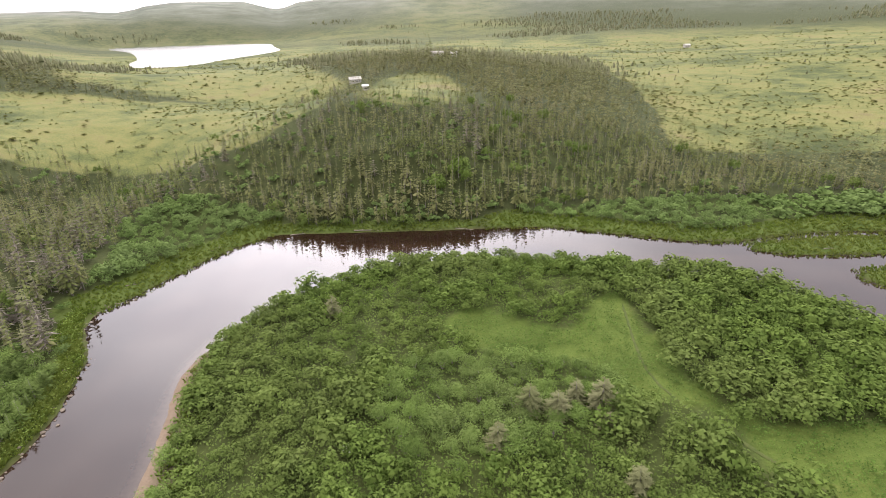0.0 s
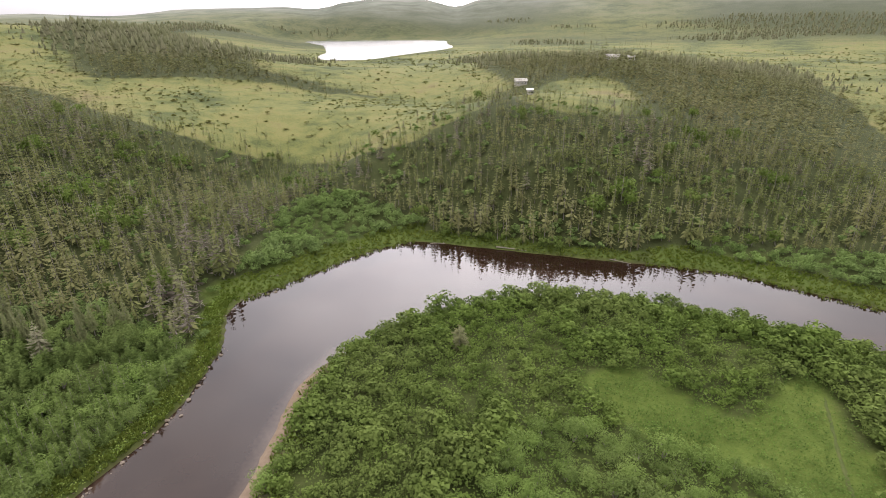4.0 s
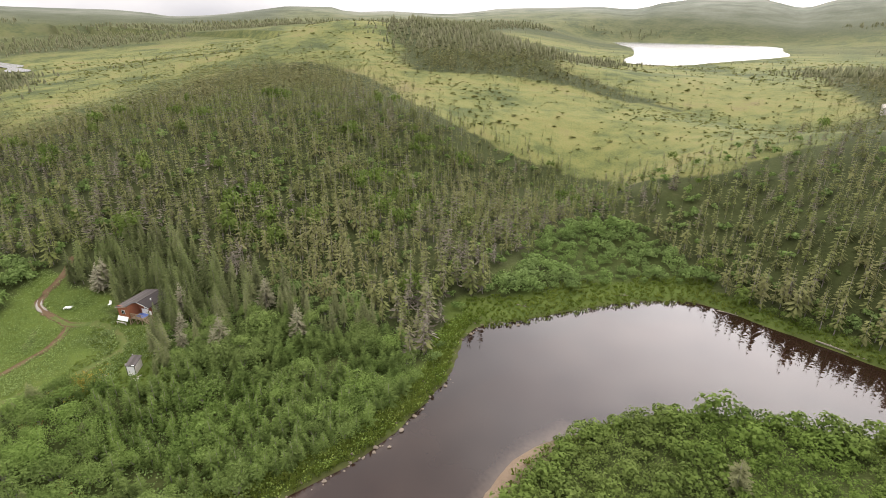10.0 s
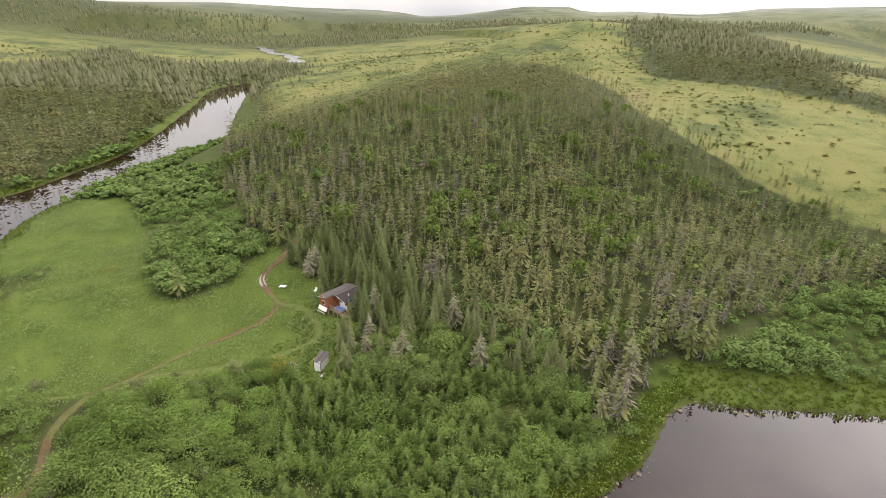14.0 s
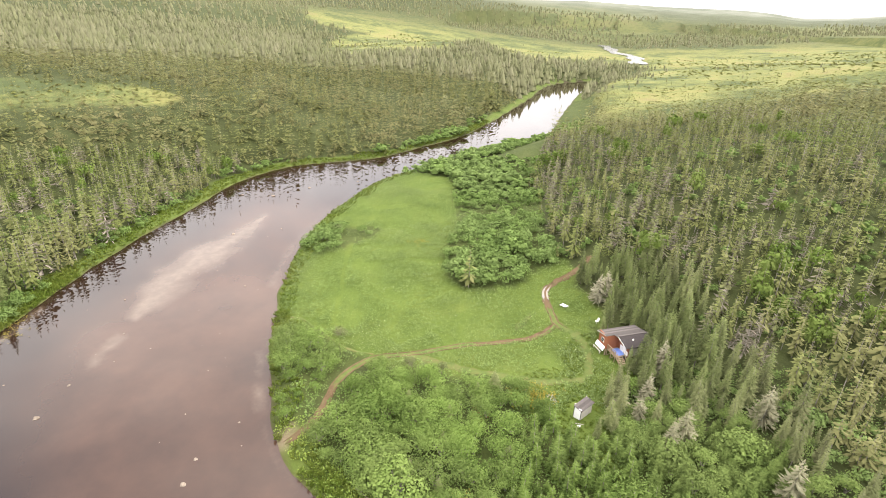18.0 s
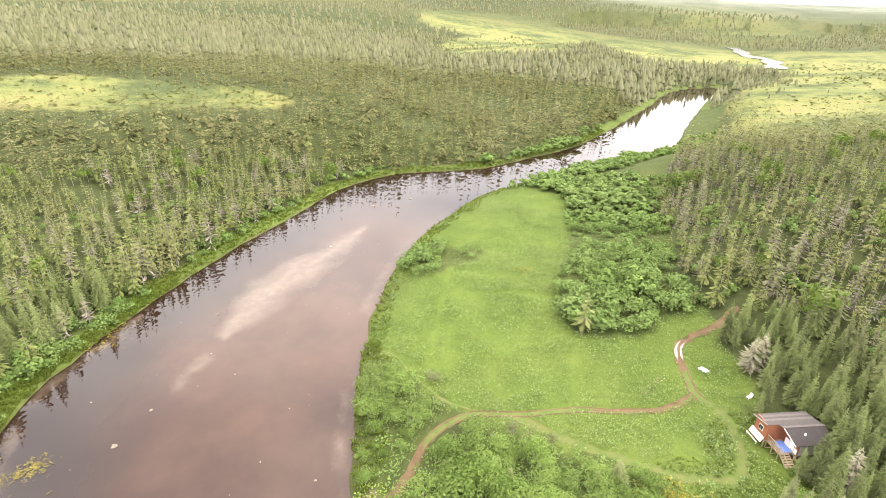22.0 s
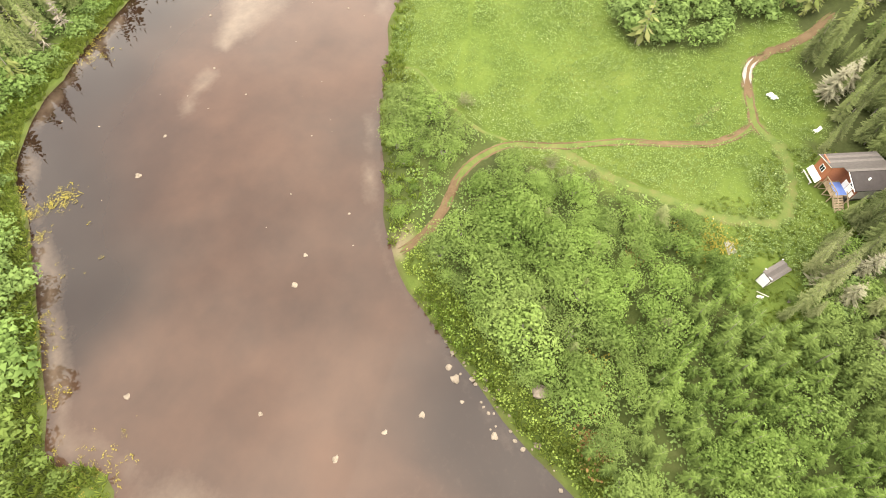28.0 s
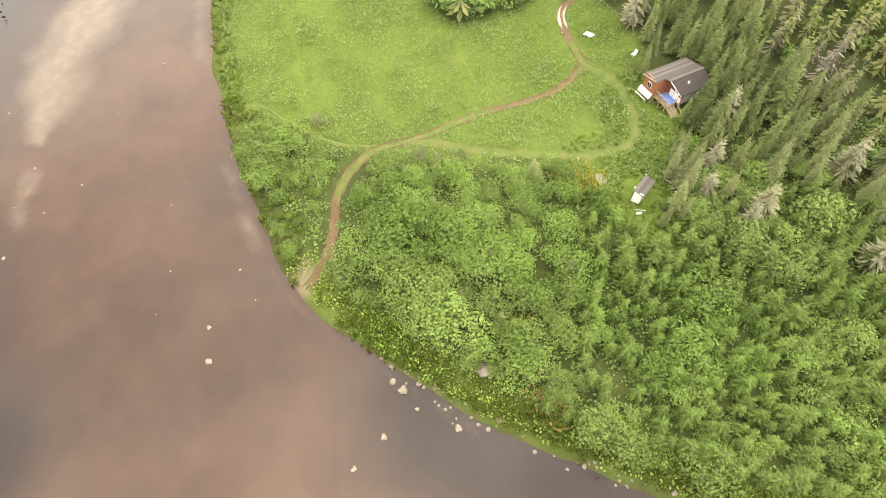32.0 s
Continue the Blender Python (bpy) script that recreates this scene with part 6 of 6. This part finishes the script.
def build_shed():
    sx, sy = -96.3, 37.4
    shed = tagged(new("shed"), "narrow white-fronted board shed with streaky brown roof", "shed")
    shed.matrix_basis = pose(sx, sy, float(ground_z(sx, sy)) - 0.05, 0, 0, 57)
    part("front_wall", boxes((0.05, 1.2, -1.45, -1.37, 0.0, 1.95)), shed, M_WHITE, "white painted front")
    part("side_wall", boxes((1.12, 1.2, -1.37, 1.3, 0.0, 1.72)), shed, M_PALE, "pale boarded side")
    part("side_wall", boxes((0.05, 0.13, -1.37, 1.3, 0.0, 1.95)), shed, M_PALE, "pale boarded side")
    part("rear_wall", boxes((0.13, 1.12, 1.22, 1.3, 0.0, 1.85)), shed, M_PALE)
    bm = bmesh.new()
    beam(bm, (0.05, -1.47, 0.0), (0.05, -1.47, 1.98), 0.07)
    beam(bm, (1.2, -1.47, 0.0), (1.2, -1.47, 1.78), 0.07)
    beam(bm, (0.0, -1.48, 1.99), (1.25, -1.48, 1.77), 0.06)
    part("corner_trim", bm, shed, M_DARK)
    n = 6
    for k in range(n):
        u0, u1 = -0.05 + 1.4 * k / n, -0.05 + 1.4 * (k + 1) / n + 0.02
        part("roof_board", slab([(u0, -1.62 + 0.05 * (k % 2), 2.10 - 0.19 * u0), (u1, -1.62 + 0.05 * (k % 2), 2.09 - 0.19 * u1), (u1, 1.45 + 0.06 * (k % 3), 2.09 - 0.19 * u1), (u0, 1.45 + 0.06 * (k % 3), 2.10 - 0.19 * u0)], 0.04), shed, M_ROOF_GREY)
    part("loose_board", boxes((-0.2, 0.02, -1.2, -1.05, 2.12, 2.16)), shed, M_PALE)
    part("loose_board", boxes((-0.1, 0.05, 1.4, 1.55, 2.08, 2.14)), shed, M_PALE)


def scrap(name, x, y, rows, material, label, category, turn=20):
    """A small heap or object lying in the grass."""
    ob = tagged(new(name), label, category)
    ob.matrix_basis = pose(x, y, float(ground_z(x, y)), 0, 0, turn)
    for k, (a, b, thick, wide) in enumerate(rows):
        bm = bmesh.new()
        beam(bm, a, b, thick, wide)
        part("plank", bm, ob, material)
    return ob


build_cabin()
build_shed()
r = random.Random(5)
scrap("plank_pile", -98.3, 33.4, [((-0.9 + r.uniform(-0.2, 0.2), -0.5 + 0.16 * k, 0.12 + 0.05 * (k % 3)), (0.9 + r.uniform(-0.3, 0.3), -0.4 + 0.15 * k, 0.15 + 0.06 * (k % 2)), 0.05, 0.16) for k in range(7)], M_PALE,
      "pile of bleached planks lying in the grass", "planks", 25)
scrap("tarpaulin_heap", -127.0, 33.4, [((-0.7 + 0.2 * k, -0.3, 0.2 + 0.1 * (k % 2)), (-0.5 + 0.22 * k, 0.5, 0.28), 0.28, 0.2) for k in range(6)], M_WHITE, "crumpled white sheeting lying beside the track", "sheeting", 60)
scrap("white_garden_chair", -122.2, 39.8, [((-0.25, -0.25, 0.4), (-0.25, 0.25, 0.42), 0.5, 0.05), ((-0.25, 0.28, 0.42), (-0.25, 0.4, 1.0), 0.5, 0.05), ((-0.45, -0.2, 0), (-0.45, -0.2, 0.4), 0.05, 0.05), ((-0.05, -0.2, 0), (-0.05, -0.2, 0.4), 0.05, 0.05),
      ((-0.45, 0.25, 0), (-0.45, 0.25, 0.4), 0.05, 0.05), ((-0.05, 0.25, 0), (-0.05, 0.25, 0.4), 0.05, 0.05)], M_WHITE, "white plastic garden chair in the grass", "chair", 40)
scrap("leaning_panel", -92.9, 37.4, [((-0.3, 0, 0.12), (0.3, 0.1, 0.34), 0.42, 0.04), ((-0.6, 0.5, 0.1), (0.6, 0.55, 0.45), 0.07, 0.07)], M_PALE, "pale sheet leaning on scrap behind the shed", "panel", 70)


# ---- houses far off ----
def far_house(x, y, size, turn, label, roof):
    w, d, h = size
    house = tagged(new("house"), label, "house")
    house.matrix_basis = pose(x, y, float(ground_z(x, y)), 0, 0, turn)
    part("wall", boxes((-w / 2, w / 2, -d / 2, d / 2, -1.5, h)), house, M_PALE)
    bm = bmesh.new()
    a = [bm.verts.new(c) for c in ((-w / 2 - 0.3, -d / 2 - 0.3, h), (w / 2 + 0.3, -d / 2 - 0.3, h), (w / 2 + 0.3, d / 2 + 0.3, h), (-w / 2 - 0.3, d / 2 + 0.3, h), (-w / 2 - 0.3, 0, h + d * 0.3), (w / 2 + 0.3, 0, h + d * 0.3))]
    for f in ((0, 1, 5, 4), (2, 3, 4, 5), (0, 4, 3), (1, 2, 5), (3, 2, 1, 0)):
        bm.faces.new([a[i] for i in f])
    part("roof", bm, house, roof)
    for u in (-0.28, 0.05, 0.3):
        win = part("window", boxes((u * w, u * w + 0.9, -d / 2 - 0.06, -d / 2 - 0.01, h * 0.4, h * 0.75)), house, M_WHITE)
        part("pane", boxes((u * w + 0.08, u * w + 0.82, -d / 2 - 0.09, -d / 2 - 0.062, h * 0.43, h * 0.72)), win, M_PANE)


far_house(-57, 318, (6.5, 4.5, 2.4), 20, "small white house with grey roof at the wood's edge", M_PALE)
far_house(-12, 414, (9, 5, 2.4), -5, "white house with pale roof among far trees", M_PALE)
far_house(0, 418, (4.5, 4, 2.2), -5, "white outbuilding beside the far house", M_PALE)
far_house(-37, 229, (2.2, 2.0, 1.8), 15, "white-roofed hut on a knoll above the trees", M_WHITE)
far_house(284, 697, (7, 5, 2.8), 10, "small white house on the open heath", M_PALE)


# A pale flowering shrub on the point.
def flower_shrub(x, y):
    ob = tagged(new("flowering_shrub"), "low shrub covered in creamy white blossom among alders", "shrub")
    ob.matrix_basis = Matrix.LocRotScale((x, y, float(ground_z(x, y)) - 0.05), Euler((0, 0, 0.7)), (1.9, 1.9, 1.9))
    part("foliage", mesh_of("foliage", *leaf_shape(400, 0.06, 77), M_LEAF_ONE), ob)
    v, t = leaf_shape(130, 0.065, 78)
    part("blossom", mesh_of("blossom", v * (1.04, 1.04, 1.05), t, M_FLOWER), ob, label="creamy white blossom")


flower_shrub(-14.8, 52.5)


# Bleached driftwood along the shores.
def drift_log(x, y, length, thick, turn, tilt=2.0):
    bm = bmesh.new()
    rings = []
    r = random.Random(int(x * 31 + y * 17))
    for k in range(6):
        f = k / 5
        cx, cz = (f - 0.5) * length, 0.06 * math.sin(f * 3 + x)
        rad = thick * (1 - 0.55 * f) * (0.9 + 0.2 * r.random())
        rings.append([bm.verts.new((cx, math.cos(a * 1.0472) * rad + 0.08 * math.sin(f * 5), cz + math.sin(a * 1.0472) * rad + thick)) for a in range(6)])
    for p, q in zip(rings, rings[1:]):
        for a in range(6):
            bm.faces.new((p[a], p[(a + 1) % 6], q[(a + 1) % 6], q[a]))
    bm.faces.new(rings[0][::-1]), bm.faces.new(rings[-1])
    log = tagged(new("driftwood_log"), "bleached driftwood log lying at the water's edge", "log")
    log.matrix_basis = pose(x, y, max(float(ground_z(x, y)), -0.05), 0, tilt, turn)
    part("stem", bm, log, M_DEAD)
    bm = bmesh.new()
    for k in range(3):
        f = r.uniform(-0.3, 0.4)
        beam(bm, (f * length, 0, thick), (f * length + r.uniform(-0.5, 0.5), r.uniform(-0.6, 0.6), thick + r.uniform(0.2, 0.6)), 0.05)
    part("branch_stub", bm, log, M_DEAD)


for dx, dy, dl, dt, da in ((-24, 136.5, 9.0, 0.16, 4), (-44, 135.3, 4.0, 0.12, 20), (2, 136.6, 5.0, 0.12, -6), (-62, 124.5, 3.0, 0.1, 60), (-72.8, 104.6, 2.5, 0.1, 30), (-76.5, 12.2, 2.2, 0.08, 70), (88, 117.2, 3.0, 0.1, 10)):
    drift_log(dx, dy, dl, dt, da)
